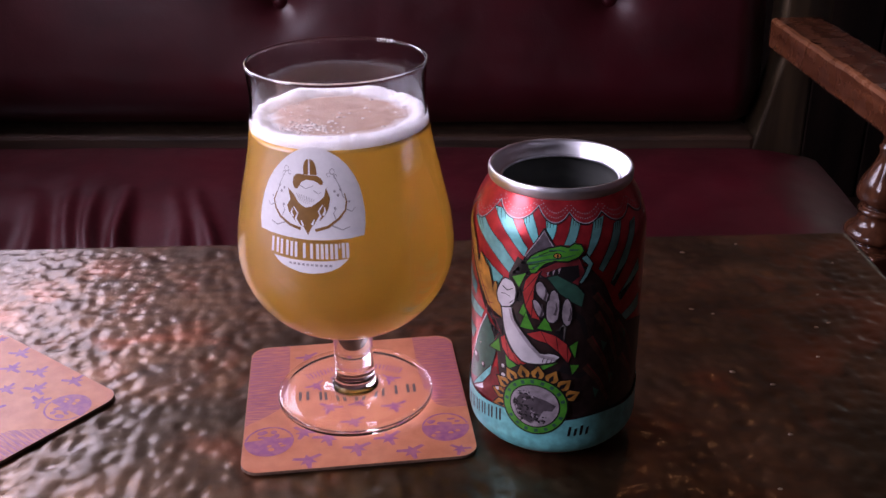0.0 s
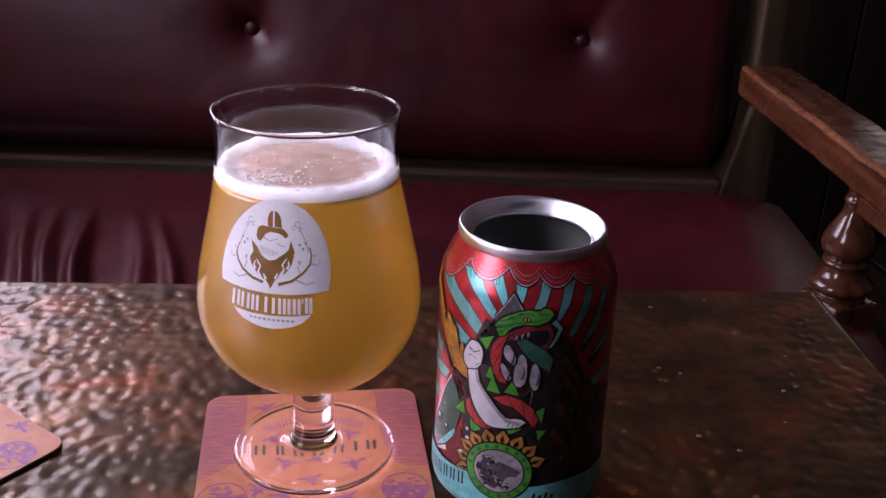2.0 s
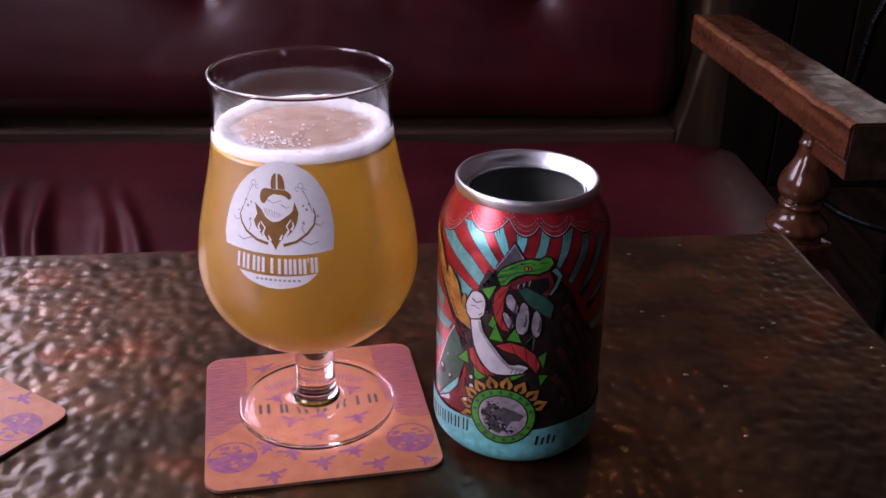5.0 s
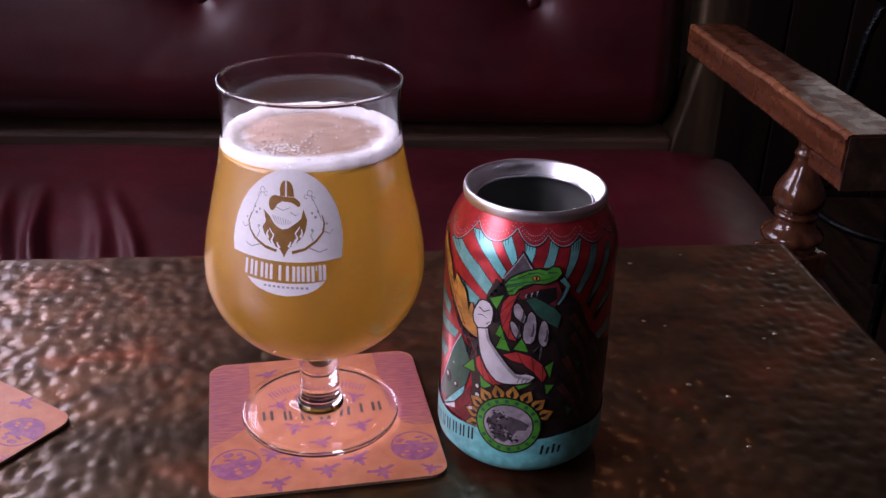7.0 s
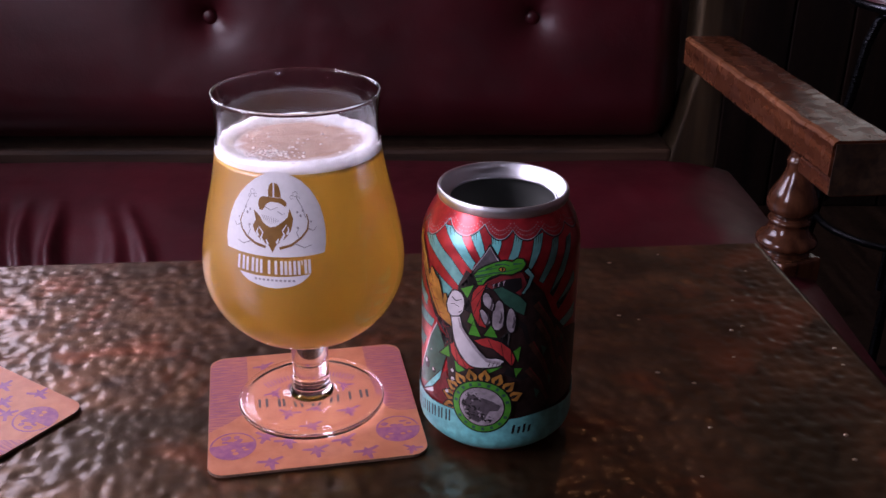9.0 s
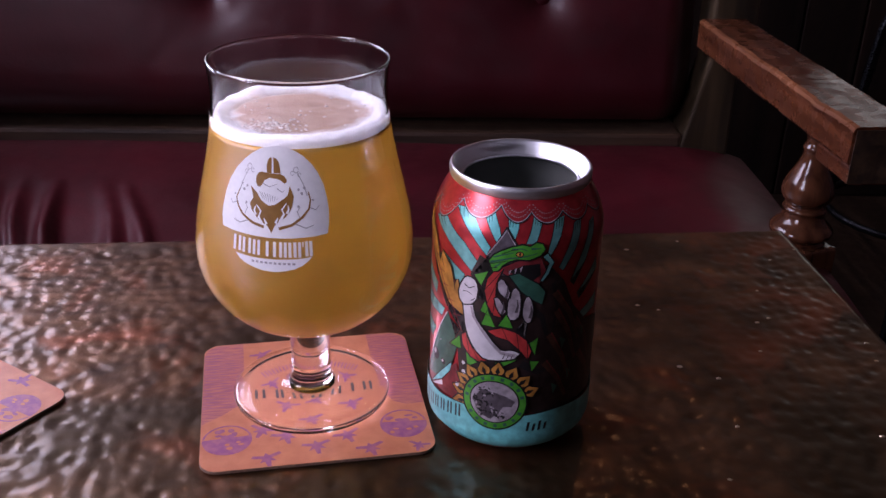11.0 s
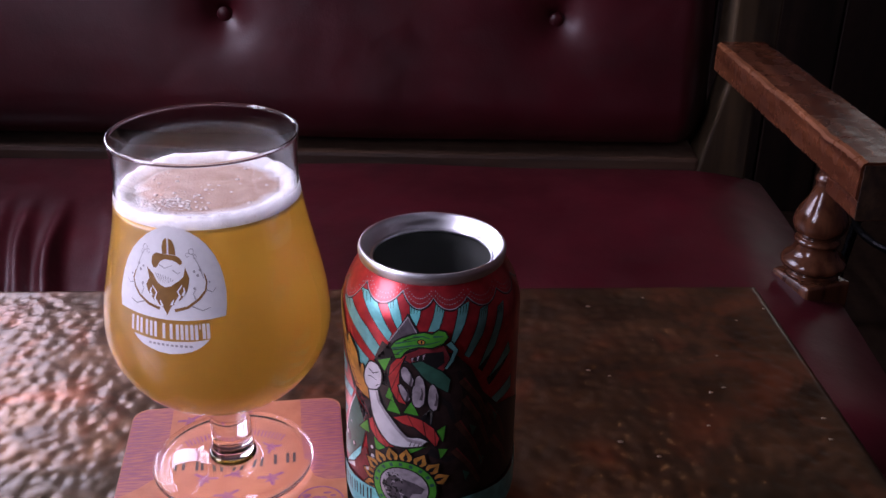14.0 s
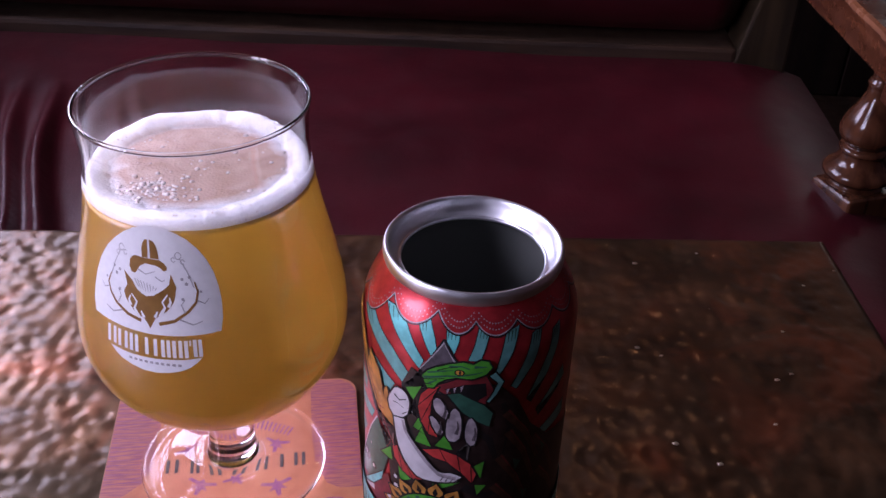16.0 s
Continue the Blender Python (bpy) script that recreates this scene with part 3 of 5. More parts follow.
    low = box(bmesh.new(), 0.030, 0.068, 0.4555, 0.515, 0.45, 0.6595, 0.004)
    for v in low.verts:
        if v.co.x < 0.045 and v.co.z < 0.55:
            v.co.x -= 0.046
    box(low, -0.016, 0.068, 0.4555, 0.515, 0, 0.4495, 0.004)
    part("back_post_foot", low, POST_WOOD, a, "worn paler oak lower post")
    part("back_post", bm, POST_WOOD, a, "worn paler oak back post")


bench_arm()


# ---- dark things beyond the table's end ----


def side_stool():
    s = thing("low_stool", place(0.83, 0.92, 0), "low stool with a dark red leather seat and black rim", "stool")
    part("seat", lathe(smooth_profile([(0.0, 0.462), (0.12, 0.460), (0.165, 0.450), (0.178, 0.432), (0.176, 0.41)]) + [(0.0, 0.41)], 48), LEATHER, s, "dark red leather seat pad", True)
    part("seat_rim", lathe([(0.0, 0.385), (0.186, 0.385), (0.190, 0.39), (0.190, 0.418), (0.184, 0.422), (0.0, 0.409)], 48), BLACK, s, "black rim")
    for i in range(4):
        c, d = math.cos(math.pi * (i / 2 + 0.25)), math.sin(math.pi * (i / 2 + 0.25))
        part("leg", tube([(0.13 * c, 0.13 * d, 0.384), (0.17 * c, 0.17 * d, 0.0)], 0.014), DARK_WOOD, s)


side_stool()


def bar_stool(m):
    c = thing("bar_stool", m, "black metal bar stool with splayed legs in the gloom", "stool", "bar stools")
    part("seat", lathe(smooth_profile([(0.0, 0.70), (0.13, 0.698), (0.162, 0.688), (0.168, 0.676)]) + [(0.0, 0.672)], 36), LEATHER, c, "dark red leather seat", True)
    part("seat_rim", lathe([(0.150, 0.662), (0.168, 0.660), (0.173, 0.665), (0.173, 0.674), (0.168, 0.6755), (0.150, 0.6715)], 40, True), STEEL, c, "dull steel rim", True)
    for i in range(4):
        q, d = math.cos(math.pi * (i / 2 + 0.25)), math.sin(math.pi * (i / 2 + 0.25))
        arc = [((0.020 + 0.085 * k / 6) * q, (0.020 + 0.085 * k / 6) * d, 0.655 - 0.030 * (k / 6) ** 2) for k in range(7)]
        part("leg", tube(arc + [(0.118 * q, 0.118 * d, 0.58), (0.135 * q, 0.135 * d, 0.42), (0.18 * q, 0.18 * d, 0.0)], 0.009), STEEL, c)
    part("hub", lathe([(0, 0.645), (0.03, 0.645), (0.04, 0.661), (0.04, 0.6715), (0, 0.6715)], 24), BLACK, c)
    part("foot_ring", tube([(0.158 * math.cos(2 * math.pi * k / 28), 0.158 * math.sin(2 * math.pi * k / 28), 0.24) for k in range(29)], 0.007), BLACK, c)
    return c


stool = bar_stool(place(1.13, 1.93, 0, 20))
copy_thing(stool, place(1.52, 2.05, 0, 50))


def wall_panelling():
    p = thing("wall_panelling", place(0.0, 2.6, 0), "dark stained timber panelling on the wall", "panelling", "", "structure")
    for i in range(16):
        part("board", box(bmesh.new(), 0.2 + i * 0.15, 0.346 + i * 0.15, -0.022, -0.001, 0, 0.96, 0.004), DARK_WOOD, p)


wall_panelling()


def pendant_lamp():
    p = thing("pendant_lamp", pose(*PENDANT), "small warm pendant lamp hanging over the bench", "lamp")
    part("shade", lathe(smooth_profile([(0.018, 0.12), (0.05, 0.11), (0.09, 0.075), (0.115, 0.045)], 4) + [(0.112, 0.045), (0.085, 0.072), (0.045, 0.106), (0.018, 0.115)], 40), BLACK, p, "black metal shade", True)
    part("cord", tube([(0, 0, 0.12), (0, 0, 2.7 - PENDANT[2])], 0.003, 6), BLACK, p)


pendant_lamp()


# ---- beer mats ----

MAT_H = 0.0015


def rounded_square(s, r, n=6):
    out = []
    for cx, cy, a in ((s - r, s - r, 0), (-s + r, s - r, 90), (-s + r, -s + r, 180), (s - r, -s + r, 270)):
        out += [(cx + r * math.cos(radians(a + 90 * i / n)), cy + r * math.sin(radians(a + 90 * i / n))) for i in range(n + 1)]
    return out


def slab(outline, z0, z1):
    bm = bmesh.new()
    lo = [bm.verts.new((x, y, z0)) for x, y in outline]
    hi = [bm.verts.new((x, y, z1)) for x, y in outline]
    bm.faces.new(hi)
    bm.faces.new(lo[::-1])
    for i in range(len(lo)):
        j = (i + 1) % len(lo)
        bm.faces.new((lo[i], lo[j], hi[j], hi[i]))
    return bm


def printed(name, polys, material, parent, z, label=""):
    """Flat ink on a mat, given in millimetres."""
    ob = part(name, polygons([[(x * 0.001, y * 0.001) for x, y in p] for p in polys]), material, parent, label)
    ob.location.z = z
    return ob


def bee(x, y, a, s):
    """The outline of a little winged insect."""
    pts = [(0, 3.0), (0.7, 1.6), (3.6, 2.4), (4.2, 1.5), (1.2, 0.4), (2.4, -1.2), (0.8, -0.8), (0.5, -3.2), (-0.5, -3.2), (-0.8, -0.8), (-2.4, -1.2), (-1.2, 0.4), (-4.2, 1.5), (-3.6, 2.4), (-0.7, 1.6)]
    c, d = math.cos(radians(a)) * s, math.sin(radians(a)) * s
    return [(x + p * c - q * d, y + p * d + q * c) for p, q in pts]


def beer_mat(m, label):
    mat = thing("beer_mat", m, label, "beer mat", "beer mats")
    half = 47.2
    part("board", slab([(x * 0.001, y * 0.001) for x, y in rounded_square(half, 7.5)], 0.0003, MAT_H), CARD_EDGE, mat, "dark card edge")
    face = part("face", slab([(x * 0.001, y * 0.001) for x, y in rounded_square(half - 0.15, 7.4)], MAT_H, MAT_H + 0.0001), CARD, mat, "orange printed face")
    top = MAT_H + 0.00016
    # grained bands down both sides
    printed("grain_band", [[(-46.9, 39), (-45.0, 43.5), (-41, 46.2), (-29.4, 46.8), (-29.2, 24.8), (-30.8, -2.6), (-37.9, -9.5), (-46.9, -15.7)]], PURPLE_GRAIN, face, top)
    printed("grain_band", [[(46.9, 39), (45.0, 43.5), (41, 46.2), (28.6, 46.8), (28.8, 20), (30.3, 0), (34, -10), (39, -13), (46.9, -13)]], PURPLE_GRAIN, face, top)
    for sg in (-1, 1):
        lines = [[(sg * 46.6, 43 - 2.35 * k), (sg * 46.6, 42.55 - 2.35 * k), (sg * (31.2 + 2 * math.sin(k * 1.7)), 42.5 - 2.35 * k + 0.5 * math.sin(k)), (sg * (31.0 + 2 * math.sin(k * 1.7)), 42.75 - 2.35 * k + 0.5 * math.sin(k))] for k in range(2, 21)]
        tagged(printed("grain_line", lines, PURPLE, face, top + 0.00008), kind="stuff")
    # mottled balls in the near corners
    rng = random.Random(3)
    for cx, cy, r in ((-36.4, -27.5, 10.0), (36, -27.0, 9.8)):
        sg = 1 if cx < 0 else -1
        printed("ball_print", [disc_outline(cx, cy, r, r * 0.98, 30, 175, 372) if sg > 0 else disc_outline(cx, cy, r, r * 0.98, 30, 168, 365)], PURPLE, face, top + 0.00004)
        blobs = [arc_band(cx, cy, r - 0.8, r, 10, 172)]
        for _ in range(9):
            a, q = rng.uniform(20, 160), rng.uniform(2, r - 2.5)
            blobs.append(disc_outline(cx + q * math.cos(radians(a)), cy + q * math.sin(radians(a)), rng.uniform(0.8, 2.0), rng.uniform(0.6, 1.4), 10))
        printed("ball_speckle", blobs, PURPLE, face, top + 0.00005)
        light = [disc_outline(cx + rng.uniform(-6, 6), cy - rng.uniform(1.5, 6), rng.uniform(0.8, 1.6), rng.uniform(0.5, 1.1), 9) for _ in range(4)]
        printed("ball_highlight", light, CARD, face, top + 0.00009)
    spots = [(-20.8, 35.1, 20, 1.1), (-16.4, 8.7, 30, 1.0), (-11.5, -8.7, -20, 1.1), (-22.5, -23.6, -25, 1.15), (-12.5, -28.8, 10, 1.25), (-0.8, -37.3, 8, 1.2), (-1.5, -20.6, 15, 1.1), (12.3, -31.9, 20, 1.2), (16.1, -11.3, 12, 1.15), (15.1, 9.7, -15, 1.0), (-20.6, -42.4, 10, 1.2), (20.8, -42.0, 14, 1.2), (1.1, -5.9, 40, 0.9), (4, 38, -15, 1.0), (40, -43.0, -20, 0.9), (-4, 12, 20, 0.9)]
    for x, y, a, s in spots:
        if y > -47 + 3 * s:
            printed("bee_print", [bee(x, y, a, 1.22 * s)], PURPLE, face, top + 0.00003)
    # a fan of fine ticks above the name
    ticks = []
    for i in range(27):
        a = radians(62 + 56 * i / 26)
        c, d = math.cos(a), math.sin(a)
        ticks.append([(46 * c - 0.35 * d, -22 + 46 * d + 0.35 * c), (46 * c + 0.35 * d, -22 + 46 * d - 0.35 * c), (41 * c + 0.35 * d, -22 + 41 * d - 0.35 * c), (41 * c - 0.35 * d, -22 + 41 * d + 0.35 * c)])
    tagged(printed("tick_fan", ticks, PURPLE, face, top + 0.00003), kind="stuff")
    # the maker's name, as plain bars
    for x, y, w in ((-22.3, 1.6, 4.6), (-13.8, 0.9, 3.6), (-6.0, 0.2, 4.2), (1.6, 0.4, 4.2), (9.8, 0.8, 4.6), (17.4, 1.3, 1.6), (24.1, 1.6, 4.2)):
        b = 1.3
        for q in ((x - b / 2,) if w < 2 else (x - w / 2, x + w / 2 - b)):
            printed("name_bar", [[(q, y - 3.2), (q + b, y - 3.2), (q + b, y + 3.4), (q, y + 3.4)]], BLACK_INK, face, top + 0.00012)
    return mat


beer_mat(place(0.1435, 0.523, TABLE_Z, 10.3), "orange and purple printed beer mat under the glass")
beer_mat(place(-0.0255, 0.5065, TABLE_Z, 147), "orange and purple printed beer mat lying on the copper")


# ---- glass of beer ----

GX, GY = 0.1430, 0.5265
GLASS_Z = TABLE_Z + MAT_H + 0.0004
BOWL = [(8.5, 36.0), (14.5, 37.2), (22.0, 39.8), (29.4, 44.2), (35.4, 50.2), (40.0, 57.6), (42.8, 65.8), (43.6, 74.0), (42.6, 85.0), (40.1, 97.5), (37.0, 111.0), (34.9, 122.0), (33.6, 133.0), (33.7, 141.0), (34.4, 148.2)]
BOWL_CURVE = smooth_profile(BOWL, 6)


def bowl_radius(z):
    """Outer radius of the bowl in mm at a height in mm."""
    return float(np.interp(z, [p[1] for p in BOWL_CURVE], [p[0] for p in BOWL_CURVE]))


WALL = 1.0
FILL = 124.0
FOAM_TOP = 129.4


def beer_glass():
    g = thing("beer_glass", place(GX, GY, GLASS_Z), "stemmed tulip beer glass with a white printed badge", "beer glass")
    mm = 0.001
    outer = [(r * mm, z * mm) for r, z in BOWL_CURVE]
    inner = [(max(r - WALL * (1.0 if z > 60 else 1.25), 0.5) * mm, (z + (1.3 if z < 60 else 0.0)) * mm) for r, z in BOWL_CURVE]
    rl, hw = BOWL_CURVE[-1][0] - WALL / 2, WALL / 2 + 0.12
    lip = [((rl + hw * math.cos(radians(a))) * mm, (148.3 + hw * math.sin(radians(a))) * mm) for a in range(0, 181, 20)]
    bm = lathe([(0, 35.6 * mm)] + outer + lip + inner[::-1] + [(0, 38.2 * mm)], 128)
    bowl = part("bowl", bm, GLASS, g, "thin clear glass bowl", True)
    bowl.visible_shadow = False
    stem = smooth_profile([(8.6, 36.1), (8.5, 28), (8.3, 19), (8.5, 12), (8.9, 8.6), (10.2, 6.4), (13.5, 5.0), (20.0, 3.9), (27.5, 3.0), (31.2, 3.4), (33.0, 2.9), (33.7, 1.6), (33.2, 0.4), (32.2, 0.0), (30.5, 0.15), (22.0, 1.2), (13.0, 2.3), (6.0, 2.7)], 5)
    bm = lathe([(0, 36.1 * mm)] + [(r * mm, z * mm) for r, z in stem] + [(0, 2.8 * mm)], 128)
    part("stem_and_foot", bm, DIM_STEM_GLASS, g, "clear glass stem and round foot", True).visible_shadow = False

    def decal(name, polys, material, lift, label=""):
        return part(name, wrapped(polys, bowl_radius, lift, 43.0, 2.5), material, bowl, label, True)

    # white badge: a dome, a band of letters as bars, and a bowl-shaped foot
    dome = [(-129.3, 93.5), (-130.7, 97.5), (-130.7, 101.6), (-129.6, 106.8), (-127.2, 111.5), (-123.0, 116.0), (-117.8, 119.6), (-112.5, 122.4), (-107.0, 124.4), (-102, 125.5), (-97.3, 125.8), (-92, 125.4), (-87.0, 124.3), (-82, 122.4), (-77.5, 119.6), (-74, 116.2), (-71.4, 112.3), (-70.0, 107.8), (-69.4, 103.1), (-69.8, 98.4), (-71.0, 94.1), (-78.1, 93.4), (-89.3, 92.9), (-100.7, 92.7), (-113.0, 92.9), (-121, 93.1)]
    decal("badge_dome", [dome], WHITE_PRINT, 0.10, "white printed dome")
    foot = [(-119.5, 85.3), (-109.3, 84.8), (-97.6, 84.9), (-86.8, 85.3), (-79.6, 86.0), (-81.6, 84.4), (-84.5, 82.7), (-88.3, 81.4), (-92.5, 80.6), (-98.4, 80.0), (-104, 80.2), (-109, 81.0), (-114.0, 82.2), (-117.2, 83.7)]
    decal("badge_foot", [foot], WHITE_PRINT, 0.10, "white printed segment")
    letters = []
    spans = [(-121, -116.4), (-115.4, -110.6), (-109.6, -105.6), (-102.6, -99.6), (-98.8, -94.2), (-93.4, -89.6), (-88.6, -84.8), (-84.2, -83.5), (-82.8, -79.2)]
    for i, (a, b) in enumerate(spans):
        t = (i - 4) / 4
        lo, hi = 85.8 + 0.5 * t * t, 91.4 + 0.5 * t * t
        if i == 7:
            lo = hi - 1.8
        w = min(1.5, b - a)
        for q in ((a,) if i in (3, 7) else (a, b - w)):
            decal("name_bar", [[(q, lo), (q + w, lo), (q + w, hi), (q, hi)]], WHITE_PRINT, 0.10)
    decal("fine_print", [[(-110 + 2.3 * i, 83.0), (-108.6 + 2.3 * i, 83.0), (-108.6 + 2.3 * i, 83.8), (-110 + 2.3 * i, 83.8)] for i in range(10)], GREY_PRINT, 0.16)
    # plain emblem shapes within the dome
    decal("emblem_block", [[(-102.9, 116.0), (-103.2, 118.4), (-102.6, 120.2), (-101.4, 121.4), (-100.2, 121.6), (-100.2, 116.0)], [(-99.0, 116.0), (-99.2, 121.6), (-97.4, 121.2), (-96.2, 120.2), (-95.4, 118.4), (-95.0, 116.0)]], BROWN_PRINT, 0.17)
    brim = [(-109.2, 114.5), (-108, 115.6), (-106.3, 116.1), (-101.7, 115.9), (-95.1, 115.8), (-92.8, 115.0), (-91.5, 113.8), (-91.7, 112.9), (-92.8, 112.5), (-94.6, 113.4), (-96.7, 114.0), (-101.5, 114.2), (-104.2, 113.2), (-105.6, 111.6), (-106.8, 110.6), (-108.4, 110.9), (-109.5, 112.4)]
    decal("emblem_brim", [brim], BROWN_PRINT, 0.17)
    shield = [(-112.4, 110.6), (-110.6, 106.6), (-112.4, 104.3), (-111.2, 102.2), (-109.4, 100.8), (-107.0, 99.0), (-104.2, 97.9), (-102.2, 97.2), (-100.6, 95.6), (-99.9, 94.4), (-99.2, 95.6), (-97.7, 97.6), (-95.0, 99.2), (-92.6, 100.4), (-90.7, 101.9), (-89.4, 103.4), (-88.7, 104.9), (-87.9, 107.9), (-89.9, 111.8), (-91.0, 108.5), (-93, 107.2), (-95.1, 106.2), (-98, 104.8), (-101.2, 104.3), (-103.6, 104.9), (-105.9, 106.0), (-108.2, 108.3)]
    decal("emblem_shield", [shield], BROWN_PRINT, 0.17)
    flames = [[(-104.6, 97.4), (-106.9, 100.0), (-105.8, 102.1), (-108.4, 104.2)], [(-95.6, 98.6), (-93.1, 101.7), (-94.2, 103.2), (-91.8, 105.6)], [(-108.6, 100.6), (-109.6, 102.2), (-108.9, 103.6)], [(-91.6, 101.8), (-90.6, 103.4), (-91.0, 104.8)], [(-102.4, 97.6), (-103.8, 99.6)], [(-97.6, 98.2), (-96.4, 100.2)]]
    decal("emblem_flame", [stroke(f, 1.1, 0.4, 1.33) for f in flames], WHITE_PRINT, 0.24)
    decal("emblem_rib", [stroke([(-107.0 + 1.5 * i, 109.4 - abs(i - 3.5) * 0.1 - 0.25 * i), (-104.6 + 1.05 * i, 105.6 + abs(i - 3.5) * 0.25)], 0.3, 0.15, 1.33) for i in range(8)] + [stroke([(-105, 112.0), (-101.4, 111.0), (-97, 112.2)], 0.35, 0.2, 1.33), stroke([(-97, 110.6), (-94.2, 109.4), (-92.6, 110.0)], 0.35, 0.2, 1.33)], GREY_PRINT, 0.17)
    branches = [[(-103.9, 96.5), (-110.2, 97.5), (-116.4, 99.9), (-119.7, 102.5), (-121.3, 105.3), (-119.8, 108.4)], [(-95.9, 96.3), (-89.2, 97.7), (-83.4, 100.7), (-79.9, 103.6), (-79.0, 106.7), (-79.9, 109.5)]]
    for sd, br in zip((-1, 1), branches):
        c = -100.0
        decal("emblem_branch", [stroke(br, 1.1, 0.4, 1.33)], BROWN_PRINT, 0.17)
        decal("emblem_sprig", [stroke([(c + sd * 12.5, 98.3), (c + sd * 18, 96.6), (c + sd * 22, 97.6)], 0.5, 0.25, 1.33), stroke([(c + sd * 19.6, 108), (c + sd * 17.4, 112.5), (c + sd * 14.4, 116.5)], 0.35, 0.2, 1.33), stroke([(c + sd * 20.5, 104), (c + sd * 23.6, 103.0), (c + sd * 25.5, 104.5)], 0.4, 0.2, 1.33), stroke([(c + sd * 15.2, 100.2), (c + sd * 13.8, 102.6), (c + sd * 15.4, 104.2)], 0.4, 0.2, 1.33)], GREY_PRINT, 0.17)
        decal("emblem_berry", [disc_outline(c + sd * a, z, q * 1.33, q, 10) for a, z, q in ((14.6, 104.4, 0.5), (16.6, 109.0, 0.55), (14.8, 110.4, 0.5), (18.0, 111.0, 0.5), (22.4, 106.6, 0.4))], GREY_PRINT, 0.17)
        decal("emblem_blossom", [arc_band(c + sd * 13.8, 117.4, 0.9, 1.15, 0, 340, 16, 1.33), arc_band(c + sd * 11.6, 116.2, 0.6, 0.8, 30, 330, 14, 1.33), arc_band(c + sd * 15.6, 115.6, 0.6, 0.8, 0, 300, 14, 1.33)], GREY_PRINT, 0.17)

    # the beer itself
    beer = thing("beer", place(GX, GY, GLASS_Z), "hazy golden beer with a white foam head", "beer")

    def inside(z):
        return bowl_radius(z) - 0.45

    zs = [36.6 + (FILL + 0.6 - 36.6) * (i / 60) ** 1.3 for i in range(61)]
    prof = [(0, 36.4 * mm)] + [(max(inside(z), 2) * mm, z * mm) for z in zs] + [(0, (FILL + 0.6) * mm)]
    part("liquid", lathe(prof, 112), BEER, beer, "cloudy amber liquid", True)
    # foam: a wall-clinging ring, uneven along both edges, round a thinner tan middle
    bm = bmesh.new()
    N = 288
    rings = []
    for j in range(19):
        ring = []
        for i in range(N):
            a = 2 * math.pi * i / N
            c, s = math.cos(a), math.sin(a)
            wob = noise.noise((c * 3, s * 3, 1.7)) + 0.5 * noise.noise((c * 9, s * 9, 4.1))
            fine = 0.5 * noise.noise((c * 26, s * 26, 2.0)) + 0.35 * noise.noise((c * 48, s * 48, 7.0))
            low = FILL - 0.6 + 0.7 * wob + 0.5 * fine
            top = FOAM_TOP + 1.1 * wob - (0.6 if s < 0 else 0.0)
            rin = 24.3 + 3.2 * noise.noise((c * 2.2, s * 2.2, 8)) + 1.6 * noise.noise((c * 8, s * 8, 6))
            k = j
            top += fine * max(0.0, 1 - max(0, k - 7) / 4) ** 2
            if k <= 6:
                z = low + (top - 1.2 - low) * k / 6
                r = inside(z) - 0.03
            elif k <= 9:
                q = (k - 6) / 3
                z = top - 1.2 * (1 - q) ** 2
                r = inside(z) - 0.03 - 1.6 * q
            else:
                q = (k - 9) / 9
                r = (inside(top) - 1.63) * (1 - q) + rin * q
                z = top - (top - 126.7) * (q * q * (3 - 2 * q)) ** 0.8 + (0.5 * noise.noise((r * c * 0.35, r * s * 0.35, 5)) + 0.35 * noise.noise((r * c * 1.1, r * s * 1.1, 9))) * (1 - q)
            ring.append(bm.verts.new((r * c * mm, r * s * mm, z * mm)))
        rings.append(ring)
    base = bm.verts.new((0, 0, FILL * mm))
    for r0, r1 in zip(rings, rings[1:]):
        for i in range(N):
            bm.faces.new((r0[i], r0[(i + 1) % N], r1[(i + 1) % N], r1[i]))
    inner = [bm.verts.new((v.co.x, v.co.y, 125.5 * mm)) for v in rings[-1]]
    for i in range(N):
        j = (i + 1) % N
        bm.faces.new((rings[-1][i], rings[-1][j], inner[j], inner[i]))
        bm.faces.new((inner[i], inner[j], base))
        bm.faces.new((rings[0][j], rings[0][i], base))
    bmesh.ops.recalc_face_normals(bm, faces=bm.faces)
    part("foam_ring", bm, FOAM, beer, "bright white foam ring", True)
    bm = bmesh.new()
    bmesh.ops.create_grid(bm, x_segments=60, y_segments=60, size=0.0285)
    bmesh.ops.delete(bm, geom=[v for v in bm.verts if v.co.length > 0.0285], context="VERTS")
    for v in bm.verts:
        v.co.z = (127.0 + 0.22 * noise.noise(v.co * 150) + 0.10 * noise.noise(v.co * 420)) * mm
    part("thin_foam", bm, FOAM, beer, "thin tan film of foam", True)
    rng = random.Random(11)
    bm = bmesh.new()
    for _ in range(360):
        a, q = rng.uniform(0, 6.28), rng.gauss(0, 1)
        r = rng.uniform(19, 27) if rng.random() < 0.6 else rng.uniform(2, 20)
        x, y = r * math.cos(a), r * math.sin(a)
        if rng.random() < 0.78:
            x, y = -11 + 6.3 * q, -16 + 3.6 * rng.gauss(0, 1)
        if math.hypot(x, y) > 27:
            continue
        bmesh.ops.create_icosphere(bm, subdivisions=2, radius=(0.15 + 0.8 * rng.random() ** 2.5) * mm, matrix=Matrix.Translation((x * mm, y * mm, 126.95 * mm)) @ Matrix.Diagonal((1, 1, 0.6, 1)))
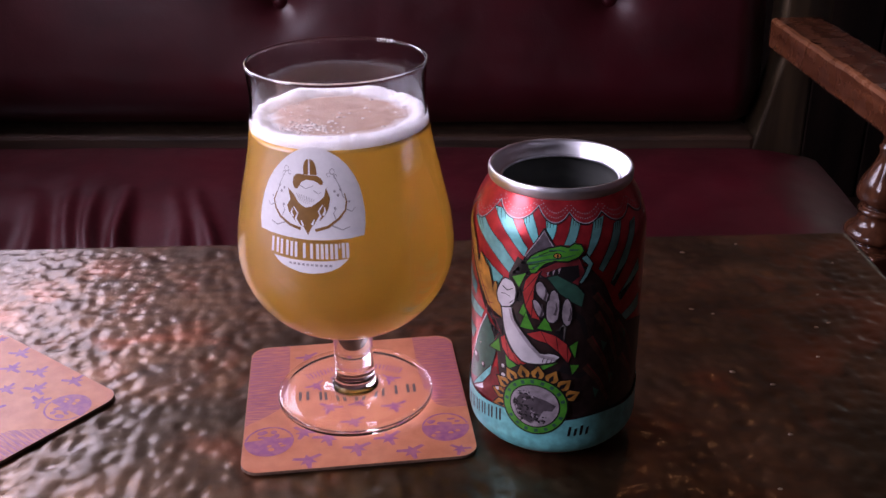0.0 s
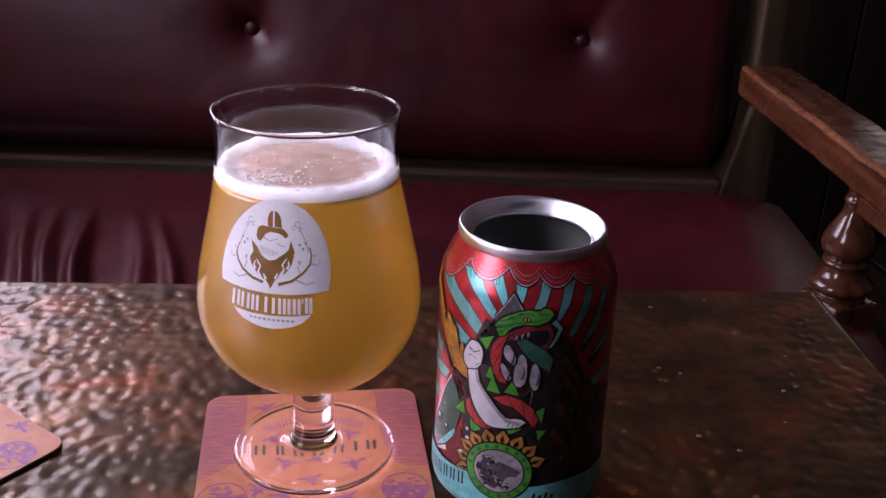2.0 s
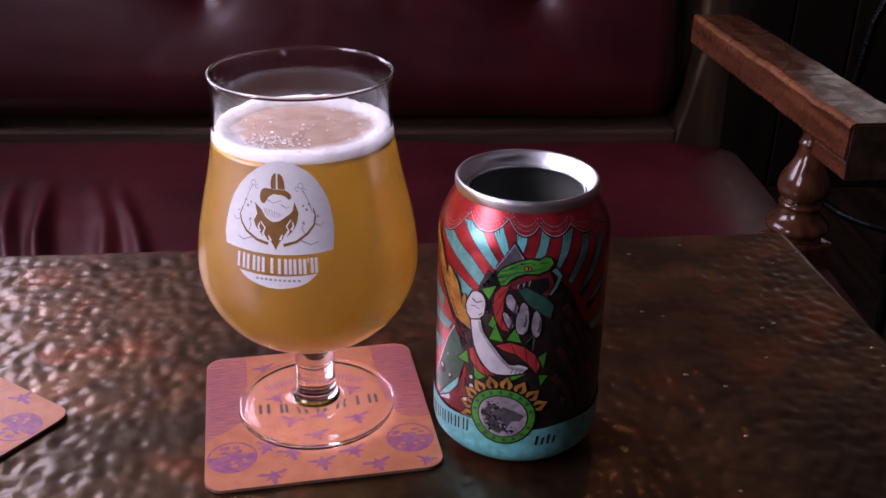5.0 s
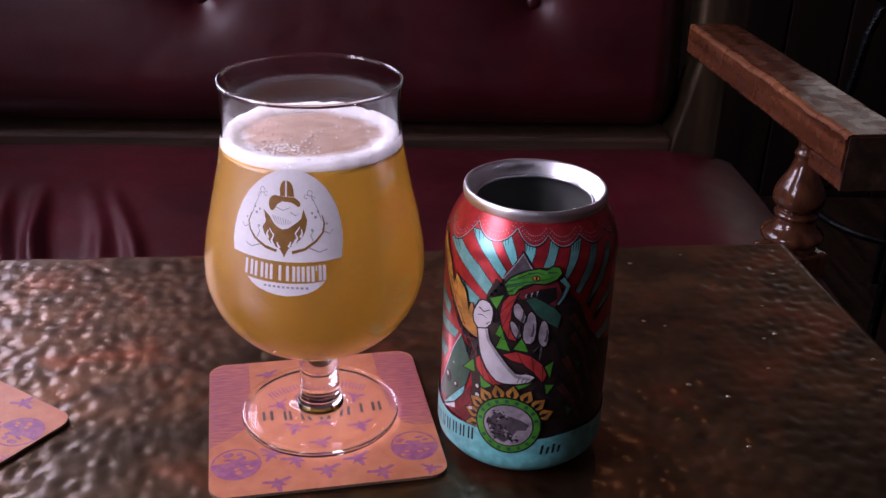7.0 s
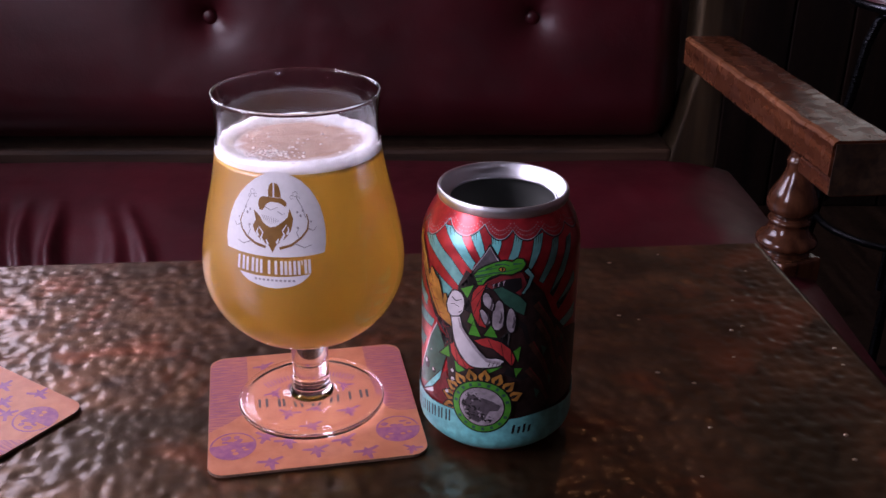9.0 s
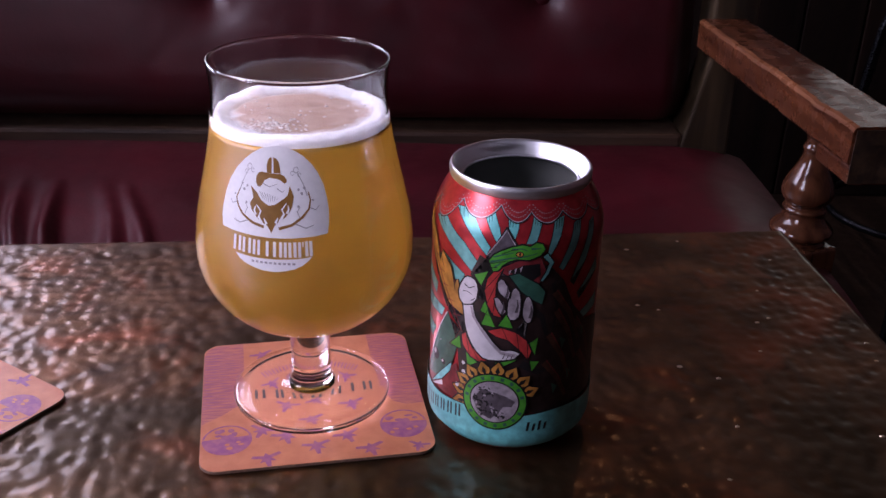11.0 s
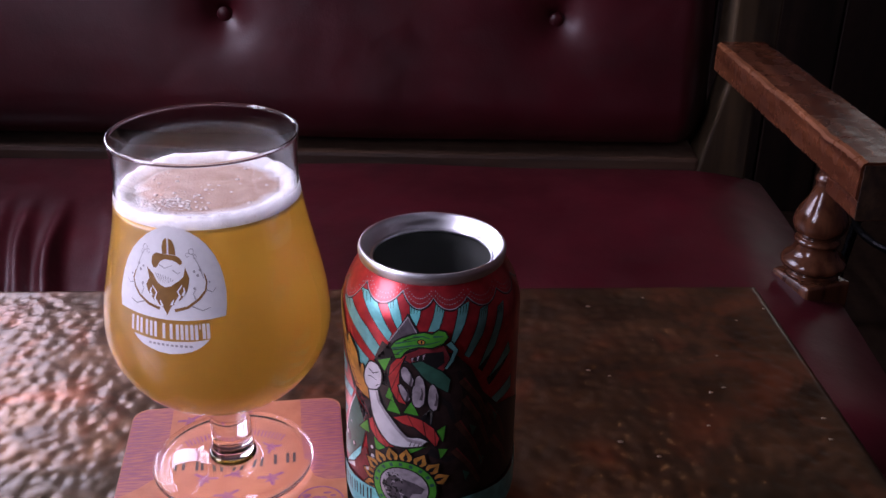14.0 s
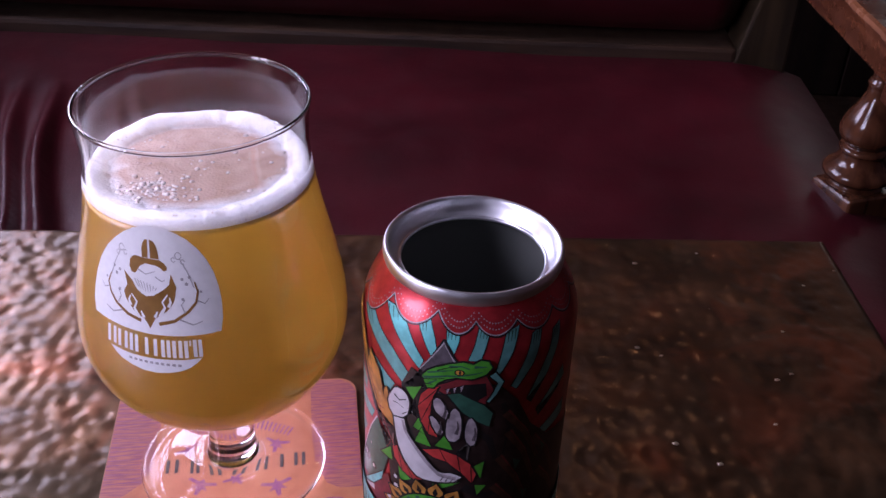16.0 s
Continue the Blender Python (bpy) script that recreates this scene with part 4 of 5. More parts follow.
    tagged(part("foam_bubbles", bm, BUBBLE, beer, "", True), kind="stuff")


beer_glass()


# ---- the can ----

CX, CY = 0.2275, 0.5135
CAN = [(0, 4.0), (12, 4.0), (20, 2.2), (22.8, 0.4), (24.0, 0.0), (25.2, 0.4), (27.2, 2.6), (30.4, 5.6), (32.6, 8.4), (33.2, 11.5), (33.2, 50), (33.2, 92.0), (32.9, 95.5), (31.8, 99.5), (29.6, 104.5), (27.4, 108.4), (26.4, 110.6), (26.0, 112.0)]


CAN_CURVE = CAN[4:10] + [(33.2, z) for z in (20, 35, 50, 65, 80)] + smooth_profile(CAN[11:], 5)


def can_radius(z):
    """Outer radius of the can in mm at a height in mm."""
    return float(np.interp(z, [p[1] for p in CAN_CURVE], [p[0] for p in CAN_CURVE]))


def beverage_can():
    can = thing("beverage_can", place(CX, CY, TABLE_Z + 0.0003), "open red and teal illustrated aluminium drink can", "drink can")
    mm = 0.001
    outer = CAN[:4] + CAN_CURVE
    shell = [(r * mm, z * mm) for r, z in outer] + [(25.7 * mm, 111.6 * mm)] + [(r * mm, z * mm) for r, z in ((26.9, 107.8), (29.1, 104), (31.3, 99.3), (32.6, 94), (32.6, 12), (30, 7), (20, 5), (0, 5.5))]
    body = part("can_body", lathe(shell, 160), CAN_RED, can, "red lacquered aluminium wall", True)
    rim = smooth_profile([(25.75, 110.2), (26.7, 110.6), (27.1, 112.0), (27.15, 113.6), (26.7, 114.8), (26.1, 115.0), (25.5, 114.6), (25.1, 113.7), (24.7, 112.6), (24.0, 111.2), (23.3, 110.0), (22.9, 109.5), (22.5, 109.4), (22.2, 109.8), (21.9, 110.1), (21.6, 109.8), (21.5, 109.2)], 4)
    part("can_rim", lathe([(r * mm, z * mm) for r, z in rim] + [(22.0 * mm, 108.6 * mm), (23.2 * mm, 108.9 * mm), (24.6 * mm, 110.0 * mm), (25.75 * mm, 110.2 * mm)], 128), ALU, can, "bright aluminium rim of the opened lid", True)
    part("can_lining", lathe([(22.2 * mm, 108.4 * mm), (26.0 * mm, 107.6 * mm), (31.0 * mm, 99 * mm), (32.3 * mm, 92 * mm), (32.3 * mm, 13 * mm), (29 * mm, 7.6 * mm), (0, 6.2 * mm)], 96), CAN_INSIDE, can, "dark inside of the opened can", True)

    def art(name, polys, material, layer, zmin=None, zmax=None, label=""):
        bm = wrapped(polys, can_radius, 0.06 + 0.035 * layer, 33.2, 1.7, zmin, zmax)
        return part(name, bm, material, body, label, True) if bm.verts else None

    K = 180 / math.pi / 33.2  # degrees of azimuth for one mm of arc

    def mmp(cx, cz, pts):
        """Points in mm about (cx degrees, cz mm)."""
        return [(cx + x * K, cz + z) for x, z in pts]

    def outlined(name, outline, material, layer, width=0.45):
        art(name, [outline], material, layer)
        art(name + "_line", [stroke(list(outline) + [outline[0]], width, width, K)], CAN_BLACK, layer + 0.6)

    # curved teal rays on red, fanning out behind the peak
    rays = [
        [(-162.9, 97.5), (-149.6, 99.3), (-129.9, 93.0), (-119.7, 86.9), (-123.7, 82.2), (-136.2, 87.8), (-148.0, 92.4)],
        [(-143.7, 104.6), (-129.1, 105.3), (-119.2, 98.9), (-111.4, 93.7), (-113.9, 90.2), (-123.7, 95.8), (-133.9, 100.3)],
        [(-119.0, 104.6), (-111.9, 106.2), (-106.9, 101.1), (-105.0, 97.8), (-107.8, 95.7), (-112.8, 99.7)],
        [(-101.8, 104.6), (-94.0, 105.2), (-94.3, 101.1), (-96.3, 97.7), (-100.9, 101.1)],
        [(-84.0, 105.9), (-77.3, 105.3), (-80.6, 99.8), (-83.1, 96.0), (-89.3, 96.2), (-86.2, 100.8)],
        [(-69.3, 103.7), (-61.0, 104.8), (-66.2, 98.0), (-73.1, 91.1), (-76.9, 89.1), (-74.0, 95.5)],
        [(-54.2, 101.6), (-47.1, 102.5), (-54.6, 92.3), (-63.4, 84.3), (-66.8, 85.9)],
        [(-40, 100), (-33, 101), (-44, 86), (-54, 77), (-57, 79)],
        [(-150.4, 85.5), (-142.7, 83.9), (-128.6, 80.0), (-133.6, 74.6), (-140.4, 77.8)],
        [(-178.0, 76.0), (-156.3, 69.8), (-158.3, 64.9), (-180.0, 69.0)],
        [(-180.0, 63.0), (-146.5, 61.5), (-150.0, 57.2), (-182.0, 56.5)],
        [(-182.0, 51.0), (-157.9, 49.8), (-165.1, 43.4), (-184.0, 44.4)],
        [(-30, 84), (-27, 79), (-48, 70), (-50, 73)],
        [(-24, 68), (-23, 62), (-44, 60), (-45, 64)],
    ]
    for r in rays:
        # rays within the can's highlight are painted in the paler teal
        outlined("ray", r, CAN_PALE_TEAL if -150 < r[0][0] < -100 else CAN_TEAL, 1, 0.3)
        (a0, z0), (a1, z1), (a2, z2) = r[0], r[1], r[2]
        brush = [stroke([(a0 + (a1 - a0) * q, z0 + (z1 - z0) * q - 0.4), (a0 + (a1 - a0) * q + (a2 - a1) * 0.28, z0 + (z1 - z0) * q - 3.2)], 0.5, 0.15, K) for q in (0.2, 0.45, 0.7)]
        art("ray_brush", brush, CAN_DARK_GREEN, 2.4)
    # scalloped red curtain on the shoulder, with a pale stitched hem
    hems = [((-199, 104), (-184, 97.5), (-169, 104)), ((-169, 104), (-155, 98.6), (-140.4, 107.5)), ((-140.4, 107.5), (-122, 103.2), (-108.1, 108.5)), ((-108.1, 108.5), (-96, 103.6), (-85.9, 107.0)), ((-85.9, 107.0), (-76, 103.2), (-62, 106.5)), ((-62, 106.5), (-50, 102.5), (-36, 106)), ((-36, 106), (-24, 102), (-10, 106)), ((-10, 106), (4, 102), (18, 106))]
    for (a0, z0), (am, zm), (a1, z1) in hems:
        dip = [((1 - q) ** 2 * a0 + 2 * q * (1 - q) * am + q * q * a1, (1 - q) ** 2 * z0 + 2 * q * (1 - q) * (2 * zm - (z0 + z1) / 2) + q * q * z1) for q in [k / 14 for k in range(15)]]
        art("curtain_scallop", [dip + [(a1, 111.2), (a0, 111.2)]], CAN_RED, 4)
        art("scallop_hem", [stroke(dip, 0.3, 0.3, K)], CAN_LILAC, 5)
        art("scallop_shade", [stroke([(a, z - 0.45) for a, z in dip], 0.4, 0.4, K)], CAN_BLACK, 4.5)
        art("hem_stitch", [disc_outline(a, min(z + d, 110.6), 0.22 * K, 0.22, 6) for d in (1.5, 3.0) for a, z in dip[1:-1]], CAN_LILAC, 5)
    # dark ground behind the coil, part ink, part painted shade; and the grey peak
    art("coil_ground", [[(-118, 90), (-98.3, 84), (-73.7, 88), (-62, 80), (-54, 70), (-50, 60), (-52, 34), (-82.8, 26), (-130, 34), (-134, 52.6), (-121, 66), (-124, 82)]], CAN_SHADE_INK, 6)
    # bank darkens the can's right side: dark print plus its shade
    art("shaded_bank", [[(-74, 84), (-64, 78), (-52, 68), (-40, 60), (-26, 58), (-4, 52), (20, 50), (20, 23), (-92, 23), (-88, 34), (-74, 48), (-70, 66)]], CAN_SHADE_INK, 6.3)
    feathers = [[(-68, 76), (-56, 66), (-46, 52)], [(-66, 68), (-56, 58), (-48, 44)], [(-70, 58), (-60, 48), (-52, 36)], [(-72, 46), (-62, 38), (-54, 28)], [(-50, 62), (-38, 52), (-30, 40)], [(-44, 46), (-34, 38), (-26, 28)]]
    art("dark_feather", [stroke(f, 3.0, 0.8, K) for f in feathers], CAN_UMBER, 6.9)
    art("feather_vane", [stroke([(a + 1.2, z + 0.6) for a, z in f], 0.4, 0.2, K) for f in feathers], CAN_MAROON, 7.4)
    art("feather_leaf", [[(a, z), (a + 5, z - 2.0), (a + 2.2, z - 5.5)] for a, z in ((-62, 56), (-55, 41), (-44, 58), (-66, 36))], CAN_DARK_GREEN, 7.2)
    art("ground_shade", [stroke([(-70, 80), (-66, 70), (-68, 58)], 1.6, 0.6, K), stroke([(-119, 66), (-114, 60), (-118, 52)], 1.6, 0.8, K), stroke([(-88, 46), (-76, 42), (-66, 44)], 3.5, 1.5, K), stroke([(-84, 70), (-76, 66), (-72, 58)], 3, 1.5, K)], CAN_BLACK, 6.6)
    outlined("peak", [(-102.0, 101.6), (-113.6, 89.6), (-103.8, 83.0), (-86.0, 83.7), (-93.7, 94.9)], CAN_GREY, 7, 0.6)
    art("peak_edge", [stroke([(-113.2, 90.6), (-102.0, 100.6), (-95.0, 95.0)], 0.5, 0.4, K)], CAN_LILAC, 8)
    outlined("maroon_wedge", [(-112.4, 90.2), (-124.2, 80.8), (-110.4, 83.6)], CAN_MAROON, 8)
    # green scales along the coil
    scales = [
        [(-121.9, 81.5), (-111.8, 84.2), (-116.2, 77.6)], [(-118.2, 72.4), (-115.8, 78.1), (-112.9, 71.3)], [(-116.6, 67.0), (-112.9, 72.2), (-109.2, 65.6)],
        [(-115.6, 61.2), (-111.4, 68.2), (-105.6, 61.2)], [(-104.5, 61.9), (-98.6, 67.8), (-94.2, 61.5)], [(-92.7, 60.9), (-85.1, 66.2), (-86.4, 57.2)],
        [(-140.0, 58.8), (-131.2, 56.0), (-134.4, 52.2)], [(-140.2, 47.6), (-131.2, 53.5), (-129.2, 47.8)], [(-126.0, 47.8), (-116.5, 44.3), (-124.0, 41.2)],
        [(-105.0, 45.9), (-89.2, 48.3), (-103.3, 42.8)], [(-84.2, 55.0), (-77.4, 57.4), (-79.0, 49.8)], [(-82.6, 47.4), (-75.6, 46.8), (-80.6, 42.4)],
    ]
    for q in scales:
        outlined("green_scale", q, CAN_GREEN, 9, 0.5)
    # red coil bands with dark seams
    coils = [
        [(-107.5, 85.4), (-102.2, 86.0), (-105.1, 81.8), (-106.4, 77.0), (-105.1, 71.1), (-102.0, 65.8), (-107.8, 66.2), (-112.0, 70.4), (-114.2, 76.0), (-112.6, 81.2)],
        [(-129.8, 54.6), (-126.0, 56.0), (-122.2, 51.5), (-116.3, 48.2), (-108.5, 46.6), (-115.0, 44.5), (-122.4, 46.1), (-128.4, 50.1)],
        [(-111.6, 59.2), (-101.5, 61.6), (-92.0, 59.9), (-84.7, 56.4), (-81.2, 51.7), (-83.7, 47.7), (-89.7, 52.2), (-97.3, 56.2), (-104.8, 57.1)],
    ]
    for q in coils:
        outlined("red_coil", q, CAN_RED_FLAT, 11, 0.6)
        h = len(q) // 2
        art("coil_seam", [stroke([q[k], q[-1 - k]], 0.25, 0.25, K) for k in range(1, h)], CAN_BLACK, 12.2)
    # open jaw, dark green fold and pale rounded forms
    outlined("jaw", [(-107.5, 85.2), (-94.1, 89.8), (-79.6, 91.3), (-75.4, 85.6), (-80.6, 79.0), (-98.6, 83.0)], CAN_MAROON, 10)
    art("jaw_dark", [[(-100, 85.2), (-90, 88.0), (-80, 88.6), (-79, 84), (-84, 81.6), (-95, 84)]], CAN_BLACK, 11)
    art("tooth", [[(-99 + 3.4 * i, 85.4 + 0.8 * i), (-97.4 + 3.4 * i, 86.0 + 0.8 * i), (-98.6 + 3.4 * i, 83.6 + 0.7 * i)] for i in range(3)], CAN_LILAC, 12)
    outlined("green_fold", [(-99.0, 83.6), (-92.6, 84.8), (-80, 80.4), (-75.0, 76.8), (-76.6, 71.4), (-84, 74), (-90.9, 77.2)], CAN_DARK_GREEN, 12)
    lobes = [
        [(-105.8, 80.3), (-103.8, 81.8), (-101.4, 81.4), (-99, 79), (-96.8, 76.2), (-97.2, 74.4), (-98.9, 73.6), (-101.6, 74.6), (-104.3, 76.0), (-105.6, 78)],
        [(-98.9, 69.2), (-98.6, 72.6), (-97.4, 75.9), (-95.8, 78.2), (-94.0, 78.8), (-91.6, 77.4), (-90.4, 74.2), (-90.2, 70.4), (-91.0, 66.7), (-93.6, 65.0), (-96.8, 65.2), (-98.4, 66.8)],
        [(-89.2, 69.5), (-88.8, 72.2), (-87.7, 74.7), (-85.6, 75.4), (-83.6, 73.6), (-82.2, 70.7), (-82.2, 67.2), (-83.2, 64.5), (-85.6, 63.8), (-87.9, 65.2), (-89, 67.2)],
        [(-107.5, 73.5), (-105.6, 74.2), (-103.4, 73.2), (-101.2, 71), (-99.3, 68.5), (-101, 66.9), (-103.5, 67.3), (-106, 70)],
    ]
    for q in lobes:
        outlined("pale_lobe", q, CAN_LILAC, 13, 0.5)
        cxm, czm = sum(p[0] for p in q) / len(q), sum(p[1] for p in q) / len(q)
        art("lobe_shade", [stroke([(cxm + 1.6, czm - 3.4), (cxm + 2.6, czm - 0.6), (cxm + 2.0, czm + 2.0)], 1.1, 0.3, K)], CAN_GREY, 14.2)
    # serpent's head
    head = [(-112.2, 88.7), (-109.0, 91.4), (-104.9, 93.2), (-98.1, 95.2), (-91.3, 96.2), (-86.6, 95.6), (-83.1, 97.0), (-78.8, 96.4), (-76.9, 94.2), (-79.8, 91.8), (-86.8, 90.0), (-94.3, 90.2), (-99.6, 89.0), (-103.0, 87.2), (-105.3, 85.0), (-109.2, 84.4)]
    outlined("serpent_head", head, CAN_GREEN, 15, 0.6)
    art("head_shade", [stroke([(-111, 88.2), (-105, 89.4), (-99, 90.6), (-92, 91.2), (-82, 92.8)], 0.9, 0.3, K), stroke([(-109, 90.4), (-102, 92.0), (-96, 93.0)], 0.7, 0.2, K), stroke([(-108, 86.4), (-104, 88.4)], 0.8, 0.3, K), stroke([(-98, 94.2), (-92, 94.6), (-88, 93.8)], 0.6, 0.3, K), stroke([(-86, 94.6), (-80, 94.6)], 0.9, 0.3, K)], CAN_DARK_GREEN, 16.5)
    art("head_line", [stroke([(-112, 87.4), (-106, 88.4), (-100, 89.6)], 0.35, 0.2, K), stroke([(-104, 92.0), (-98, 93.8), (-94, 94.2)], 0.3, 0.2, K), stroke([(-110, 86), (-106, 86.4)], 0.35, 0.2, K)], CAN_BLACK, 17)
    outlined("serpent_eye", disc_outline(-93.0, 92.4, 1.3 * K, 0.95, 14), CAN_GOLD, 17, 0.35)
    art("serpent_pupil", [disc_outline(-92.8, 92.4, 0.35 * K, 0.7, 10)], CAN_BLACK, 18)
    outlined("teal_tongue", stroke([(-77, 92), (-72.5, 88.6), (-75, 84.6), (-78.4, 81.4)], 2.4, 1.2, K), CAN_TEAL, 15)
    # pale knob and sweeping form
    knob = [(-132.9, 72.6), (-132.0, 75.0), (-130.4, 77.0), (-128.4, 79.2), (-126.0, 80.2), (-123.2, 80.2), (-120.6, 79.6), (-118.6, 77.8), (-117.9, 75.6), (-118.4, 73.2), (-119.0, 71.2), (-122.0, 68.9), (-128.4, 67.7), (-131.8, 69.6)]
    sweep = [(-129.4, 69.1), (-121.7, 70.2), (-120.4, 67), (-119.2, 64.3), (-117.2, 62.2), (-114.2, 60.5), (-108.2, 56.3), (-105, 53.8), (-102.0, 52.0), (-98.6, 51.8), (-95.1, 52.3), (-91.4, 51.8), (-88.7, 50.6), (-92.8, 48.2), (-98, 47.4), (-103.8, 46.8), (-109, 46.6), (-113.4, 47.0), (-117.4, 49.0), (-121.0, 51.5), (-123.6, 54.2), (-125.7, 57.0), (-127.0, 60), (-127.8, 63.0)]
    outlined("pale_sweep", sweep, CAN_WHITE, 17, 0.6)
    outlined("pale_knob", knob, CAN_WHITE, 18, 0.6)
    art("knob_line", [stroke([(-128, 76.6), (-124.6, 75.4), (-120.4, 76.8)], 0.6, 0.3, K), stroke([(-129, 73.4), (-126, 73.8), (-122, 73.0)], 0.35, 0.2, K), stroke([(-122.5, 70.5), (-119.8, 72.0)], 0.4, 0.2, K)], CAN_BLACK, 19.4)
    art("sweep_shade", [stroke([(-122.5, 68), (-120.6, 64), (-115, 59.6), (-108, 54.6), (-101, 50.6), (-92, 49.8)], 0.9, 1.5, K)], CAN_LILAC, 18.4)
    art("sweep_hatch", [stroke([(-100 + 2.6 * i, 48.0), (-98.6 + 2.6 * i, 50.2)], 0.4, 0.15, K) for i in range(4)], CAN_GREY, 19)
    # gold plume
    plume = [(-172, 99), (-164.5, 95.0), (-158, 90.0), (-154.6, 84.5), (-152.5, 80.5), (-151.6, 83.4), (-149.4, 86.0), (-144, 83), (-139.4, 81.0), (-137.6, 76.5), (-136.6, 74.0), (-135.6, 76.6), (-133.4, 77.2), (-131.2, 71.7), (-129.2, 67), (-127.6, 62.7), (-127.8, 54.6), (-132, 57.6), (-137.3, 60.9), (-140.4, 62.6), (-142.6, 66.0), (-143.6, 63.4), (-147.2, 66.4), (-150.6, 70.6), (-153.4, 76.0), (-155, 73.6), (-159, 78.5), (-163, 83), (-166, 87.1), (-172, 92.0)]
    outlined("gold_plume", plume, CAN_GOLD, 13, 0.5)
    art("plume_vane", [stroke([(-170, 93), (-158, 82), (-146, 72), (-136, 63), (-128.6, 55.4)], 0.5, 0.35, K)] + [stroke([(-164 + 5.4 * i, 87.6 - 5.2 * i), (-157.5 + 5.4 * i, 87.2 - 5.0 * i)], 0.5, 0.15, K) for i in range(6)] + [stroke([(-165 + 5.6 * i, 86.4 - 5.2 * i), (-164 + 5.6 * i, 81.4 - 5.0 * i)], 0.4, 0.15, K) for i in range(5)], CAN_MAROON, 14.2)
    art("plume_line", [stroke([(-155, 88), (-150, 82), (-147.5, 79)], 0.5, 0.2, K), stroke([(-142, 84), (-138, 77), (-136, 72)], 0.5, 0.2, K), stroke([(-152, 70), (-144, 66), (-136, 61)], 0.35, 0.2, K)], CAN_BLACK, 14.8)
    # dark green hill with its pale edge, drops and blade
    outlined("dark_hill", [(-142.7, 61.2), (-150, 53.4), (-157.1, 44.0), (-166, 33), (-174, 25.2), (-160, 25.3), (-138.6, 36.2), (-132.5, 48.8), (-136.6, 55.3)], CAN_DARK_GREEN, 8, 0.5)
    art("hill_edge", [stroke([(-143.0, 61.0), (-150.4, 53.4), (-157.7, 43.8), (-170, 29)], 0.55, 0.4, K)], CAN_WHITE, 9.4)
    art("hill_maroon", [[(-172, 25.5), (-152, 29), (-133.1, 40.5), (-124.9, 27), (-134, 24.0), (-172, 22.0)]], CAN_MAROON, 9)
    outlined("blade", [(-163.4, 22.6), (-150.4, 31.2), (-137.4, 39.8), (-138.6, 35.3), (-147.2, 28.9)], CAN_PALE_TEAL, 10, 0.4)
    art("blade_pale", [[(-162.4, 22.2), (-147.0, 28.6), (-146.2, 26.4)]], CAN_WHITE, 11.2)
    art("drop_dark", [disc_outline(a, z, q * 1.25 * K, q * 1.3, 16) for a, z, q in ((-156.2, 38.4, 2.1), (-146.3, 37.4, 1.1))], CAN_BLACK, 10)
    art("drop_bright", [disc_outline(a, z, q * K, q * 1.2, 12) for a, z, q in ((-155.9, 39.6, 0.9), (-146.2, 37.9, 0.6), (-148.8, 46.9, 0.35), (-126.8, 42.4, 0.7), (-126.4, 38.3, 0.9), (-131.4, 31.3, 0.9))], CAN_WHITE, 20.4)
    # gold petals behind the badge
    for i in range(9):
        a = radians(22 + 172 * i / 8)
        c, d = math.cos(a), math.sin(a)
        out = [(18.6 * c, 18.6 * d), (14.6 * c - 3.0 * d, 14.6 * d + 3.0 * c), (10 * c, 10 * d), (14.6 * c + 3.0 * d, 14.6 * d - 3.0 * c)]
        core = [(16.2 * c, 16.2 * d), (14 * c - 0.9 * d, 14 * d + 0.9 * c), (12 * c, 12 * d), (14 * c + 0.9 * d, 14 * d - 0.9 * c)]
        outlined("gold_petal", mmp(-104, 28.2, out), CAN_GOLD, 20.5, 0.55)
        art("petal_core", [mmp(-104, 28.2, core)], CAN_BLACK, 21.4)
    # teal band round the foot, its lettering as bars
    band = [(-200 + 4 * i, 23.2 + 0.6 * math.sin(i * 0.4)) for i in range(60)]
    art("foot_band", [band + [(36, 5.0), (-200, 5.0)]], CAN_PALE_TEAL, 22)
    art("band_line", [stroke(band, 0.5, 0.5, K)], CAN_BLACK, 22.6)
    for i in range(7):
        a = -176 + 7.3 * i
        z = 11.4 + 0.85 * i
        for q in (0.0, 3.0):
            art("name_bar", [[(a + q, z + 0.1 * q), (a + q + 1.4, z + 0.1 * q + 0.15), (a + q + 1.4, z + 0.1 * q + 5.8), (a + q, z + 0.1 * q + 5.6)]], CAN_BLACK, 23)
    for i in range(4):
        a = -82 + 4.0 * i
        art("script_bar", [[(a, 15.0), (a + 1.8, 15.2), (a + 2.8, 19.5 - i % 2), (a + 0.9, 19.3 - i % 2)]], CAN_BLACK, 23)
    # round badge
    art("badge_edge", [mmp(-104, 28.2, disc_outline(0, 0, 12.9, 12.9, 44))], CAN_BLACK, 24)
